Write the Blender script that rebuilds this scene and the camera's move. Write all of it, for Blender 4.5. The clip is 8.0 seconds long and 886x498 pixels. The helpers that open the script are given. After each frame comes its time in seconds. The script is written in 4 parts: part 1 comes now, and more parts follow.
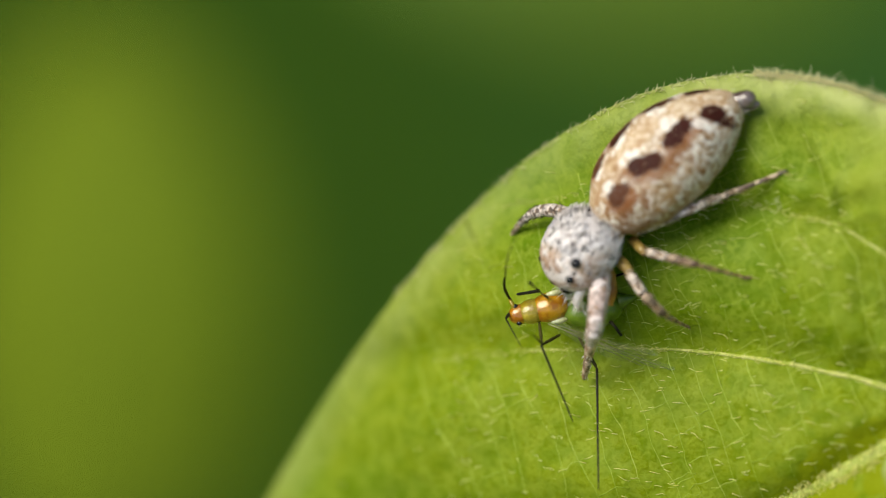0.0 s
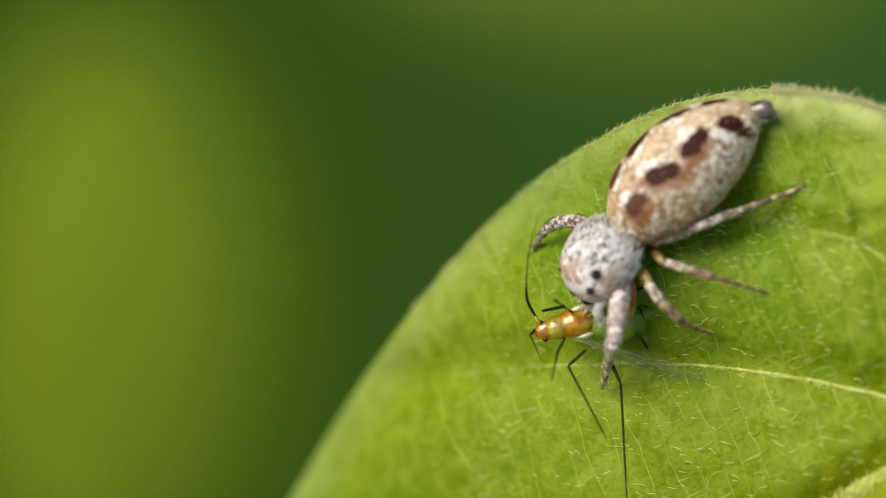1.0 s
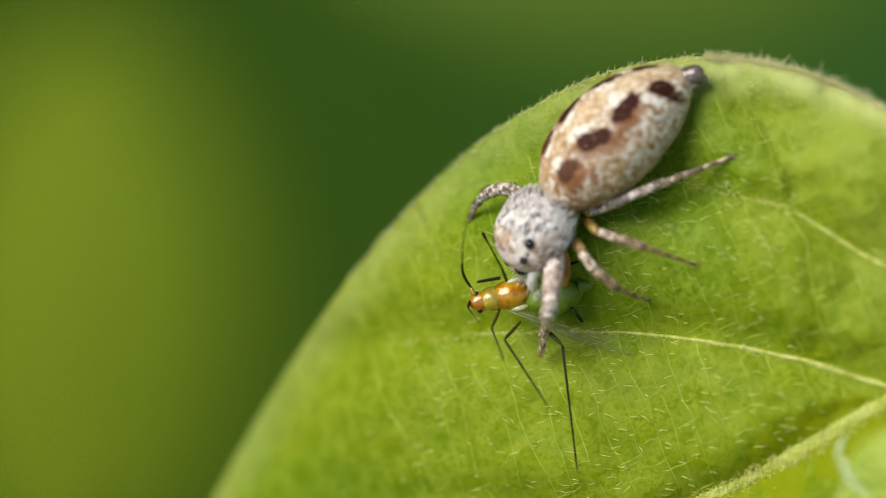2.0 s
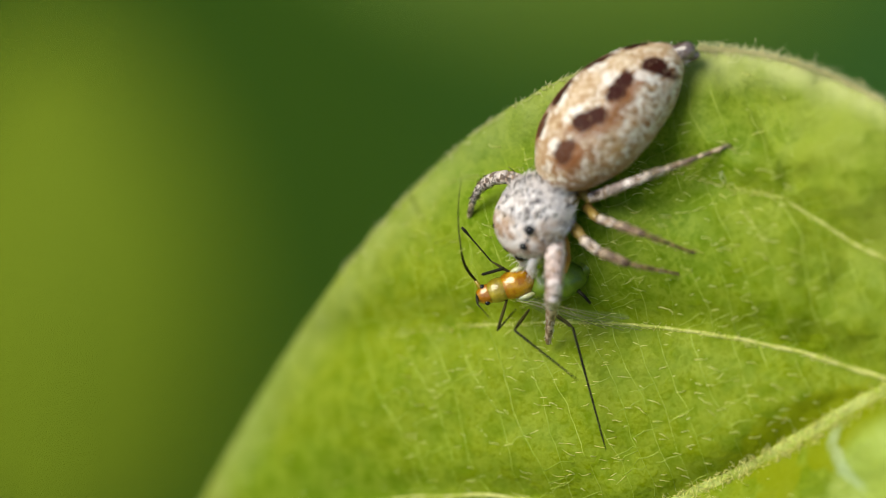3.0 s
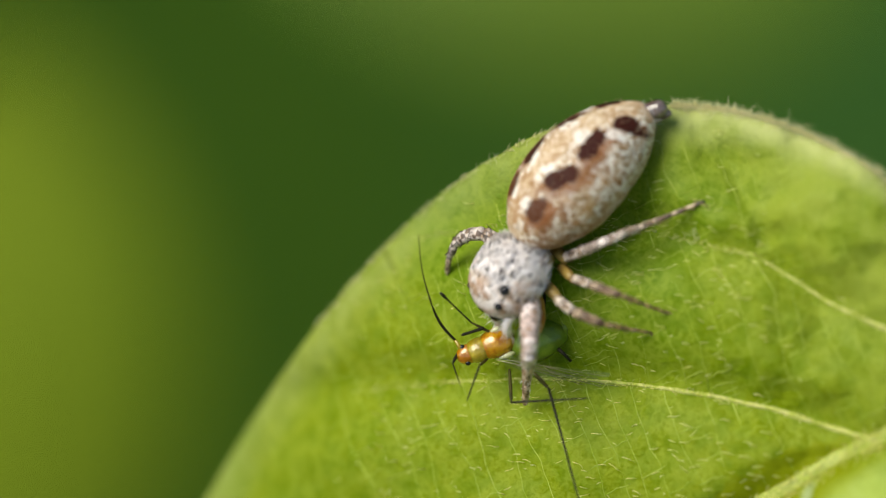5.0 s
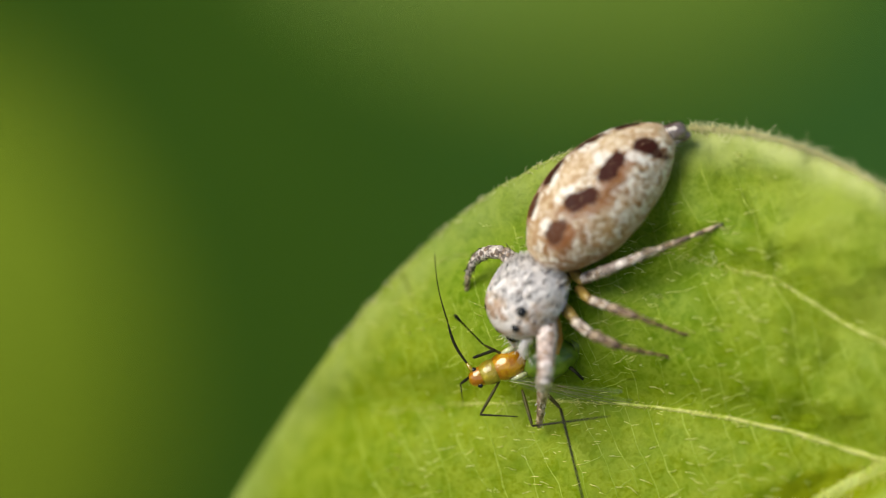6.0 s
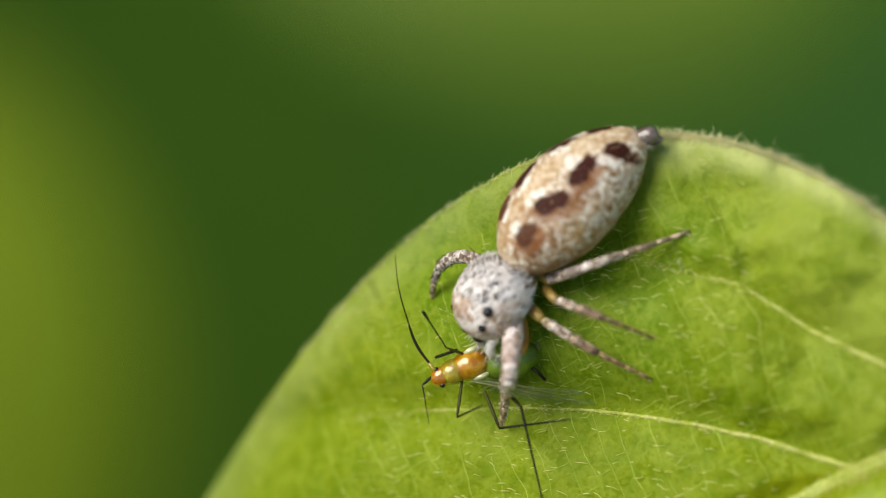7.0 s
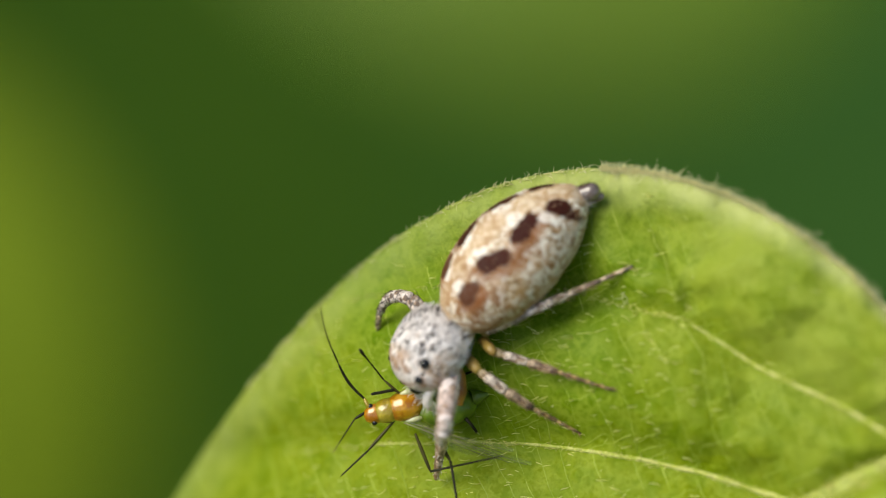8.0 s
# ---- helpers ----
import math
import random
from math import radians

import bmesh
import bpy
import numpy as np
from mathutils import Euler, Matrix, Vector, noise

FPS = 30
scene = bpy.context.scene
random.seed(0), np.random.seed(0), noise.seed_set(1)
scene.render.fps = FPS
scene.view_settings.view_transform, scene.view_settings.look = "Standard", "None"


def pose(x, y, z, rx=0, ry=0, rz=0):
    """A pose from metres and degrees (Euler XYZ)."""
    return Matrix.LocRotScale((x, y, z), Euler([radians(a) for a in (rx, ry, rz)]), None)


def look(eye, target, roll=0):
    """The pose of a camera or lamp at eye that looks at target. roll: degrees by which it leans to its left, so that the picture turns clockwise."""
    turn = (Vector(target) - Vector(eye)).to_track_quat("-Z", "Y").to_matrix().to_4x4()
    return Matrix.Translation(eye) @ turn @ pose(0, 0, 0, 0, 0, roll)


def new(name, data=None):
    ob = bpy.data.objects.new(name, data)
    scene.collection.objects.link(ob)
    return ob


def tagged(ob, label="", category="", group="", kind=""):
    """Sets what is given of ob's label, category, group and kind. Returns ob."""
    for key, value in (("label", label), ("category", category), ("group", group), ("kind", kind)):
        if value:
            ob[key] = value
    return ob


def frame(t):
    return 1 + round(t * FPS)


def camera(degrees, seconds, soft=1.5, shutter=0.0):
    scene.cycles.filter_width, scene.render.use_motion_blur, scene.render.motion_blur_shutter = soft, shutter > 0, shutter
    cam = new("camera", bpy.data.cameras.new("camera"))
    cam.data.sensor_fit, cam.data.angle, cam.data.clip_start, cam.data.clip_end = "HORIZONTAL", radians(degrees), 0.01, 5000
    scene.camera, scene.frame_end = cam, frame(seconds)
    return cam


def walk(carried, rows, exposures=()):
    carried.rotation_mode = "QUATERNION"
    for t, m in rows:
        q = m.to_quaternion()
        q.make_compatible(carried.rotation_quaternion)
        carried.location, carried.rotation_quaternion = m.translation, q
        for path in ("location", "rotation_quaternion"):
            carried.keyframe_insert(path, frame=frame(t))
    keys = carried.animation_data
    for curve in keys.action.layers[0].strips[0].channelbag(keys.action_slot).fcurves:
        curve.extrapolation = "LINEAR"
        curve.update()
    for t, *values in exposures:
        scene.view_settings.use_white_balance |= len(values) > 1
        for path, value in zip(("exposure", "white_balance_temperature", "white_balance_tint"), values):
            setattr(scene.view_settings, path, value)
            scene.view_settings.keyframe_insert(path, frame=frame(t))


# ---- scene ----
cam = camera(12.0, 8.0, soft=1.0)
cam.data.dof.use_dof = True
cam.data.dof.focus_distance = 0.0814
cam.data.dof.aperture_fstop = 36.0

MM = 0.001
# the stage: u to the right, v up, w towards the lens, in millimetres, round the leaf that the spider sits on
TILT = radians(30)
STAGE = Matrix(((1, 0, 0, 0), (0, math.sin(TILT), -math.cos(TILT), 0), (0, math.cos(TILT), math.sin(TILT), 0.45), (0, 0, 0, 1)))
REACH = 82.05
STEP = 0.011


def stage(u, v, w=0.0):
    return STAGE @ Vector((u * MM, v * MM, w * MM))


def eye_at(right, down, turn_right, turn_down, roll):
    """The camera's pose when the leaf has drifted right and down by so many steps: part of it by a turn of the wrist, the rest by a slide."""
    u, v = -STEP * (right - turn_right), STEP * (down - turn_down)
    yaw = math.degrees(math.atan(STEP * turn_right / REACH))
    pitch = math.degrees(math.atan(STEP * turn_down / REACH))
    return STAGE @ Matrix.Translation((u * MM, v * MM, REACH * MM)) @ pose(0, 0, 0, pitch, yaw, 0) @ pose(0, 0, 0, 0, 0, roll)


# seconds, the leaf's drift to the right and down, how much of it is a turn of the camera, its roll
DRIFT = [
    (0, 131.0, 69.0, 25, -16, -0.00), (0.2, 133.0, 74.8, 25, -16, -0.00), (0.3, 140.0, 76.2, 26, -16, -0.00), (0.5, 143.0, 92.0, 26, -16, -0.00), (0.7, 161.0, 110.4, 26, -16, -0.00), (0.8, 174.0, 114.6, 26, -16, -0.00), (1, 161.0, 96.0, 27, -16, -0.00), (1.2, 88.4, 68.0, 21, -15, -0.00), (1.3, 72.6, 67.0, 18, -15, -0.00), (1.5, 78.0, 71.0, 12, -14, -0.00), (1.7, 47.0, 47.0, 15, -11, -0.00), (2.8, 33.0, 33.0, -4, -6, -0.00), (3, 34.0, 24.0, -7, -6, -0.00), (3.2, 27.6, 8.6, -11, -5, -0.00), (3.3, 20.4, 10.4, -13, -5, -0.00), (3.5, 0.0, 0.0, -17, -5, -0.00), (3.7, -11.6, -11.0, -17, -2, -0.00), (3.8, -1.4, -12.0, -17, -1, -0.00), (4, 32.0, 1.0, -17, 2, -0.00), (4.2, 27.8, 21.0, -17, 5, -0.00), (4.3, 6.2, 19.0, -17, 6, -0.00), (4.5, -26.0, 22.0, -17, 9, -0.00), (4.7, 33.0, 58.6, -22, 22, -0.00), (4.8, 51.0, 79.9, -26, 29, -0.00), (5, -13.0, 124.0, -33, 42, -0.00), (5.1, -35.0, 151.7, -38, 49, -0.00), (5.2, -27.0, 183.0, -44, 56, -0.00), (6.3, 18.8, 157.0, -57, 67, -0.00), (6.4, -44.8, 161.4, -57, 67, -0.00), (6.5, -89.8, 166.0, -57, 66, -0.00), (6.6, -123.8, 177.2, -58, 66, -0.00), (6.7, -115.8, 195.6, -58, 65, -0.00), (6.8, -75.8, 196.0, -58, 65, -0.00), (6.9, -49.8, 184.5, -58, 64, -0.00), (7, -39.8, 175.0, -59, 64, -0.00), (7.1, -67.8, 163.0, -58, 64, -0.00), (7.2, -94.2, 173.5, -58, 65, -0.00), (7.3, -117.8, 197.0, -58, 65, -0.00), (7.4, -100.8, 218.0, -58, 66, -0.00), (7.5, -68.8, 224.0, -58, 66, -0.00), (7.6, -41.0, 215.2, -58, 67, -0.00), (7.7, -38.1, 204.4, -58, 67, -0.00), (7.8, -79.3, 203.6, -58, 67, -0.00), (7.9, -119.5, 215.8, -58, 68, -0.00), (8, -136.8, 235.0, -58, 68, -0.00)]
walk(cam, [(t, eye_at(*row)) for t, *row in DRIFT])

# ---- light ----
world = bpy.data.worlds.new("sky")
scene.world = world
world.use_nodes = True
wn = world.node_tree
sky = wn.nodes.new("ShaderNodeTexSky")
sky.sky_type, sky.sun_disc = "NISHITA", False
sky.sun_elevation, sky.sun_rotation = radians(48), radians(239)
wn.nodes["Background"].inputs["Strength"].default_value = 0.108
wn.links.new(sky.outputs["Color"], wn.nodes["Background"].inputs["Color"])
sun = new("sun", bpy.data.lights.new("sun", "SUN"))
sun.data.energy, sun.data.angle, sun.data.color = 3.9, radians(42), (1.0, 0.94, 0.77)
sun.matrix_basis = look(stage(-60, 48, 66), stage(0, 0, 0))
scene.view_settings.exposure = 0.0


# ---- materials ----
class Net:
    """A small hand for node trees: one material, object coordinates in millimetres."""

    def __init__(self, name):
        self.mat = bpy.data.materials.new(name)
        self.mat.use_nodes = True
        self.tree = self.mat.node_tree
        self.shader = self.tree.nodes["Principled BSDF"]
        self.out = self.tree.nodes["Material Output"]
        coords = self.tree.nodes.new("ShaderNodeTexCoord")
        self.mm = self.add("ShaderNodeVectorMath", coords.outputs["Object"], (1000, 1000, 1000), operation="MULTIPLY").outputs[0]

    def add(self, kind, *values, **settings):
        node = self.tree.nodes.new(kind)
        if "operation" in settings:
            node.operation = settings["operation"]
        if "feature" in settings:
            node.feature = settings["feature"]
        if "blend_type" in settings:
            node.data_type, node.blend_type = "RGBA", settings["blend_type"]
        for slot, value in enumerate(values):
            self.put(node.inputs[slot], value)
        return node

    def put(self, socket, value):
        if isinstance(value, bpy.types.NodeSocket):
            self.tree.links.new(value, socket)
        elif value is not None:
            socket.default_value = (*value, 1) if isinstance(value, tuple) and len(value) == 3 and socket.type == "RGBA" else value

    def noise(self, scale, detail=3, rough=0.55, vector=None):
        node = self.add("ShaderNodeTexNoise", vector or self.mm)
        node.inputs["Scale"].default_value, node.inputs["Detail"].default_value, node.inputs["Roughness"].default_value = scale, detail, rough
        return node.outputs[0]

    def cells(self, scale, feature="F1", vector=None):
        node = self.add("ShaderNodeTexVoronoi", vector or self.mm, feature=feature)
        node.inputs["Scale"].default_value = scale
        return node.outputs["Distance"]

    def step(self, value, low, high, a=0.0, b=1.0):
        node = self.add("ShaderNodeMapRange", value, low, high, a, b)
        node.interpolation_type = "SMOOTHSTEP"
        return node.outputs[0]

    def math(self, operation, a, b=None):
        return self.add("ShaderNodeMath", a, b, operation=operation).outputs[0]

    def mix(self, factor, a, b, blend="MIX"):
        node = self.add("ShaderNodeMix", blend_type=blend)
        self.put(node.inputs[0], factor), self.put(node.inputs[6], a), self.put(node.inputs[7], b)
        return node.outputs[2]

    def bump(self, height, depth, strength=1.0):
        node = self.add("ShaderNodeBump")
        self.put(node.inputs["Height"], height)
        node.inputs["Distance"].default_value, node.inputs["Strength"].default_value = depth * MM, strength
        self.tree.links.new(node.outputs[0], self.shader.inputs["Normal"])
        return node.outputs[0]

    def finish(self, color, rough=0.5, **inputs):
        self.put(self.shader.inputs["Base Color"], color)
        self.put(self.shader.inputs["Roughness"], rough)
        for key, value in inputs.items():
            self.put(self.shader.inputs[key.replace("_", " ")], value)
        return self.mat


def speckled(name, light, dark, scale, low, high, rough=0.55, grain=12.0, depth=0.02, **inputs):
    """Two colours in noisy patches, with a fine grain in tone and relief."""
    net = Net(name)
    patch = net.step(net.noise(scale, 4), low, high)
    fine = net.noise(grain, 3)
    color = net.mix(patch, light, dark)
    color = net.mix(net.step(fine, 0.3, 0.7, 0.35, 0.0), color, tuple(c * 0.45 for c in light))
    net.bump(fine, depth)
    return net.finish(color, rough, **inputs)


def translucent(net, color, share):
    """Lets part of the light through a thin blade."""
    through_light = net.add("ShaderNodeBsdfTranslucent", color)
    blend = net.add("ShaderNodeMixShader", share, net.shader.outputs[0], through_light.outputs[0])
    net.tree.links.new(blend.outputs[0], net.out.inputs["Surface"])


# the leaf's own plan: s along the midrib towards the tip, n across it, in millimetres
LEAF_U, LEAF_V = 8.62, -2.30
# sky glint painted beside the midrib: the middle and the radius of its arc
GLINT_ARC = (7.78, -3.45, 0.77)


def leaf_material():
    net = Net("fresh_green_leaf")
    broad = net.step(net.noise(0.16, 4), 0.38, 0.62)
    color = net.mix(broad, (0.152, 0.275, 0.0010), (0.245, 0.325, 0.0012))
    warped = net.add("ShaderNodeVectorMath", net.mm, net.add("ShaderNodeTexNoise", net.mm).outputs["Color"], operation="ADD").outputs[0]
    rim = net.cells(1.5, "DISTANCE_TO_EDGE", warped)
    color = net.mix(net.step(rim, 0.0, 0.22, 0.30, 0.0), color, (0.46, 0.56, 0.07))
    fine = net.cells(3.4, "DISTANCE_TO_EDGE", warped)
    color = net.mix(net.step(fine, 0.0, 0.26, 0.24, 0.0), color, (0.44, 0.55, 0.05))
    mottle = net.step(net.noise(2.6, 4), 0.35, 0.7)
    color = net.mix(net.math("MULTIPLY", mottle, 0.38), color, (0.11, 0.235, 0.0012))
    # the leaf's own plan: along the midrib and across it
    xy = net.add("ShaderNodeSeparateXYZ", net.mm)
    x, y = net.math("SUBTRACT", xy.outputs[0], LEAF_U), net.math("SUBTRACT", xy.outputs[1], LEAF_V)
    along = net.math("SUBTRACT", net.math("MULTIPLY", x, -0.898), net.math("MULTIPLY", y, 0.441))
    across = net.math("SUBTRACT", net.math("MULTIPLY", y, 0.898), net.math("MULTIPLY", x, 0.441))
    cloud = net.noise(0.75, 3, 0.5, warped)
    # paler towards the base, hazy sheen painted in soft cloudy patches; margin paler still
    base_side = net.step(net.math("ADD", xy.outputs[0], net.math("MULTIPLY", xy.outputs[1], 0.8)), 5.2, 9.5)
    color = net.mix(net.math("MULTIPLY", base_side, net.step(cloud, 0.36, 0.66, 0.15, 0.62)), color, (0.46, 0.54, 0.085))
    # clear yellow patches along the midrib, painted for slopes that mirror no sky
    beside = net.math("ADD", net.math("ABSOLUTE", net.math("SUBTRACT", across, 0.1)), net.math("MULTIPLY", net.math("SUBTRACT", net.noise(1.1, 2), 0.5), 2.6))
    stretch = net.math("MULTIPLY", net.step(along, 4.4, 3.4), net.step(along, 0.4, 1.2))
    color = net.mix(net.math("MULTIPLY", net.step(beside, 0.55, 0.75, 0.75, 0.0), stretch), color, (0.300, 0.355, 0.0010))
    # sky sheen painted in beyond the midrib: a pale area with a whitish edge
    u, v = net.math("SUBTRACT", xy.outputs[0], GLINT_ARC[0]), net.math("SUBTRACT", xy.outputs[1], GLINT_ARC[1])
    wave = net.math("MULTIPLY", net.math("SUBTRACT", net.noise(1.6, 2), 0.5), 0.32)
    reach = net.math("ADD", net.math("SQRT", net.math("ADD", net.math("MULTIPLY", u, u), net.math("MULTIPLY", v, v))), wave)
    pale_sheen = net.math("MULTIPLY", net.step(across, -0.05, -0.45), net.step(net.math("ADD", net.math("ADD", u, wave), net.math("MULTIPLY", v, -0.35)), -0.75, -0.35))
    color = net.mix(net.math("MULTIPLY", pale_sheen, net.step(cloud, 0.3, 0.6, 0.55, 0.85)), color, (0.52, 0.66, 0.13))
    glint = net.math("MULTIPLY", net.step(net.math("ABSOLUTE", net.math("SUBTRACT", reach, GLINT_ARC[2])), 0.04, 0.15, 1.0, 0.0), net.math("MULTIPLY", net.step(u, -0.10, -0.45), net.step(v, 0.55, 0.15)))
    glint = net.math("MULTIPLY", glint, net.step(net.noise(3.0, 2), 0.25, 0.5, 0.5, 1.0))
    color = net.mix(net.math("MULTIPLY", glint, 0.42), color, (0.68, 0.82, 0.55))
    rimmed = net.tree.nodes.new("ShaderNodeAttribute")
    rimmed.attribute_name = "margin"
    pale_rim = net.math("MULTIPLY", net.step(rimmed.outputs["Fac"], 0.0, 1.0), net.math("MULTIPLY", net.step(xy.outputs[0], 1.5, 6.0, 0.35, 1.0), net.step(net.noise(1.8, 3), 0.25, 0.7, 0.45, 0.95)))
    color = net.mix(pale_rim, color, (0.68, 0.73, 0.30))
    soft = net.add("ShaderNodeTexVoronoi", warped, feature="SMOOTH_F1")
    soft.inputs["Scale"].default_value = 1.5
    pillow = net.step(soft.outputs["Distance"], 0.75, 0.05)
    height = net.math("ADD", pillow, net.math("MULTIPLY", net.step(fine, 0.0, 0.25), 0.04))
    net.bump(height, 0.07, 0.45)
    dull = net.step(net.noise(1.3), 0.3, 0.7, 0.50, 0.66)
    gloss = net.math("MAXIMUM", glint, net.math("MULTIPLY", pale_sheen, 0.25))
    net.finish(color, net.math("SUBTRACT", dull, net.math("MULTIPLY", gloss, 0.22)))
    net.put(net.shader.inputs["Coat Weight"], net.math("ADD", net.math("MULTIPLY", gloss, 0.7), 0.03))
    net.shader.inputs["Coat Roughness"].default_value = 0.28
    net.shader.inputs["Specular IOR Level"].default_value = 0.12
    net.shader.inputs["Sheen Weight"].default_value = 0.08
    net.shader.inputs["Sheen Roughness"].default_value = 0.45
    net.shader.inputs["Sheen Tint"].default_value = (0.92, 1.0, 0.30, 1)
    translucent(net, color, 0.34)
    return net.mat


def thicket_material():
    """Two kinds of undergrowth, yellowish to one side and bluish to the other."""
    net = Net("dark_thicket")
    x = net.add("ShaderNodeSeparateXYZ", net.mm).outputs[0]
    side = net.step(net.math("ADD", x, net.math("MULTIPLY", net.noise(0.012, 2), 40.0)), -10.0, 75.0)
    color = net.mix(side, (0.094, 0.206, 0.004), (0.069, 0.205, 0.030))
    color = net.mix(net.step(net.noise(0.02, 2), 0.4, 0.65, 0.0, 0.3), color, (0.094, 0.215, 0.006))
    return net.finish(color, 0.8)


def hair_material():
    net = Net("pale_leaf_hair")
    color = net.mix(net.noise(2.0), (1.0, 0.98, 0.52), (1.0, 0.96, 0.36))
    net.finish(color, 0.32, Specular_IOR_Level=0.6)
    translucent(net, color, 0.5)
    return net.mat


def fringe_material():
    net = Net("whitish_fringe")
    color = net.mix(net.noise(2.0), (0.98, 0.95, 0.70), (0.95, 0.92, 0.56))
    net.finish(color, 0.38, Specular_IOR_Level=0.8)
    translucent(net, color, 0.5)
    return net.mat


def abdomen_material():
    """Cream scales mottled with brown, two rows of dark brown spots along the back."""
    net = Net("mottled_abdomen")
    wobble = net.add("ShaderNodeVectorMath", net.add("ShaderNodeTexNoise", net.mm).outputs["Color"], (0.5, 0.5, 0.5), operation="SUBTRACT").outputs[0]
    wobble = net.add("ShaderNodeVectorMath", wobble, (0.22, 0.22, 0.22), operation="MULTIPLY").outputs[0]
    place = net.add("ShaderNodeVectorMath", net.mm, wobble, operation="ADD").outputs[0]
    xyz = net.add("ShaderNodeSeparateXYZ", place)
    x, y, z = xyz.outputs
    side = net.math("ABSOLUTE", net.math("SUBTRACT", y, 0.07))
    grain = net.noise(10.0, 4, 0.7)
    mottle = net.step(net.noise(5.5, 6, 0.75), 0.48, 0.56)
    tan = net.mix(net.step(net.noise(4.0, 3), 0.35, 0.65), (0.50, 0.28, 0.11), (0.27, 0.11, 0.035))
    cream = net.mix(net.step(grain, 0.44, 0.58), (0.92, 0.88, 0.80), (0.46, 0.31, 0.16))
    color = net.mix(net.math("MULTIPLY", mottle, 0.72), cream, tan)
    # rusty clouds, most of them towards the front
    rust = net.math("ADD", net.noise(2.6, 5, 0.7), net.step(x, -0.6, 1.7, -0.05, 0.07))
    color = net.mix(net.step(rust, 0.52, 0.62, 0.0, 0.78), color, net.mix(grain, (0.36, 0.17, 0.06), (0.20, 0.075, 0.022)))
    # the back between the rows is plain tan, broken by pale flecks
    stripe = net.step(side, 0.12, 0.40, 1.0, 0.0)
    back = net.mix(net.step(net.noise(3.2, 4, 0.7), 0.42, 0.60), (0.72, 0.54, 0.34), (0.52, 0.33, 0.17))
    back = net.mix(net.step(net.noise(2.0, 3), 0.60, 0.68), back, (0.84, 0.78, 0.66))
    color = net.mix(net.math("MULTIPLY", stripe, 0.62), color, back)
    dots = net.step(grain, 0.54, 0.60)
    color = net.mix(net.math("MULTIPLY", dots, net.step(side, 0.2, 0.7, 0.2, 0.55)), color, (0.14, 0.06, 0.025))
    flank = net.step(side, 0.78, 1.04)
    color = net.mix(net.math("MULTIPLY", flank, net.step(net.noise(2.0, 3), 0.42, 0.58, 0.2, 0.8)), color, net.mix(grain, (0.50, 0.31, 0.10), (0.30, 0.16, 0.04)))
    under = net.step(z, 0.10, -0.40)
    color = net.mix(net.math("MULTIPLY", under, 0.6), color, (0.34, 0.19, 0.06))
    specks = net.math("MULTIPLY", net.step(net.cells(8.5, "F1", place), 0.12, 0.26, 1.0, 0.0), net.step(side, 0.42, 0.62))
    color = net.mix(net.math("MULTIPLY", specks, 0.85), color, (0.11, 0.06, 0.025))
    for (at, across, long, wide, tone), (pale_x, pale_y), slant in zip(SPOTS, PALE, SLANT):
        ahead = net.math("SUBTRACT", x, at)
        dx = net.math("DIVIDE", ahead, long)
        dy = net.math("DIVIDE", net.math("SUBTRACT", net.math("SUBTRACT", side, across), net.math("MULTIPLY", ahead, slant)), wide)
        up = net.step(z, 0.0, 0.15)
        # a rusty cloud round the spot
        cloud = net.math("ADD", net.math("MULTIPLY", dx, dx), net.math("MULTIPLY", net.math("SUBTRACT", dy, 0.5), net.math("SUBTRACT", dy, 0.5)))
        cloud = net.math("ADD", cloud, net.math("MULTIPLY", net.noise(5.0, 4, 0.7), 1.6))
        color = net.mix(net.math("MULTIPLY", net.step(cloud, 1.4, 3.4, 1.25 - 0.55 * tone if at > -1.0 else 0.15, 0.0), up), color, (0.24, 0.085, 0.025))
        # a pale patch beside it
        ex = net.math("SUBTRACT", dx, pale_x)
        ey = net.math("SUBTRACT", dy, pale_y)
        pale = net.math("ADD", net.math("MULTIPLY", ex, ex), net.math("MULTIPLY", ey, ey))
        pale = net.math("ADD", pale, net.math("MULTIPLY", net.math("SUBTRACT", net.noise(5.0, 4, 0.7), 0.42), 2.2))
        color = net.mix(net.math("MULTIPLY", net.step(pale, 0.25, 0.85, 0.80, 0.0), up), color, (0.92, 0.88, 0.83))
    for (at, across, long, wide, tone), slant in zip(SPOTS, SLANT):
        ahead = net.math("SUBTRACT", x, at)
        dx = net.math("DIVIDE", ahead, long)
        dy = net.math("DIVIDE", net.math("SUBTRACT", net.math("SUBTRACT", side, across), net.math("MULTIPLY", ahead, slant)), wide)
        up = net.step(z, 0.0, 0.15)
        far = net.math("ADD", net.math("MULTIPLY", net.math("SUBTRACT", net.noise(4.5, 4, 0.7), 0.5), 1.5 * (1.25 - tone)), net.math("ADD", net.math("POWER", net.math("ABSOLUTE", dx), 2.6), net.math("POWER", net.math("ABSOLUTE", dy), 2.6)))
        color = net.mix(net.math("MULTIPLY", net.step(far, 0.6, 1.35, tone, 0.0), up), color, net.mix(net.noise(5.0), (0.028, 0.007, 0.006), (0.065, 0.016, 0.009)))
    net.bump(net.math("ADD", net.noise(16.0, 3), net.noise(5.0, 2)), 0.05, 0.7)
    return net.finish(color, 0.5, Specular_IOR_Level=0.12)


# along the abdomen, off its middle, half length, half width, strength
SPOTS = [(1.14, 0.44, 0.24, 0.15, 0.74), (0.41, 0.53, 0.34, 0.17, 0.97), (-0.45, 0.46, 0.35, 0.155, 1.0), (-1.19, 0.37, 0.22, 0.16, 1.0)]
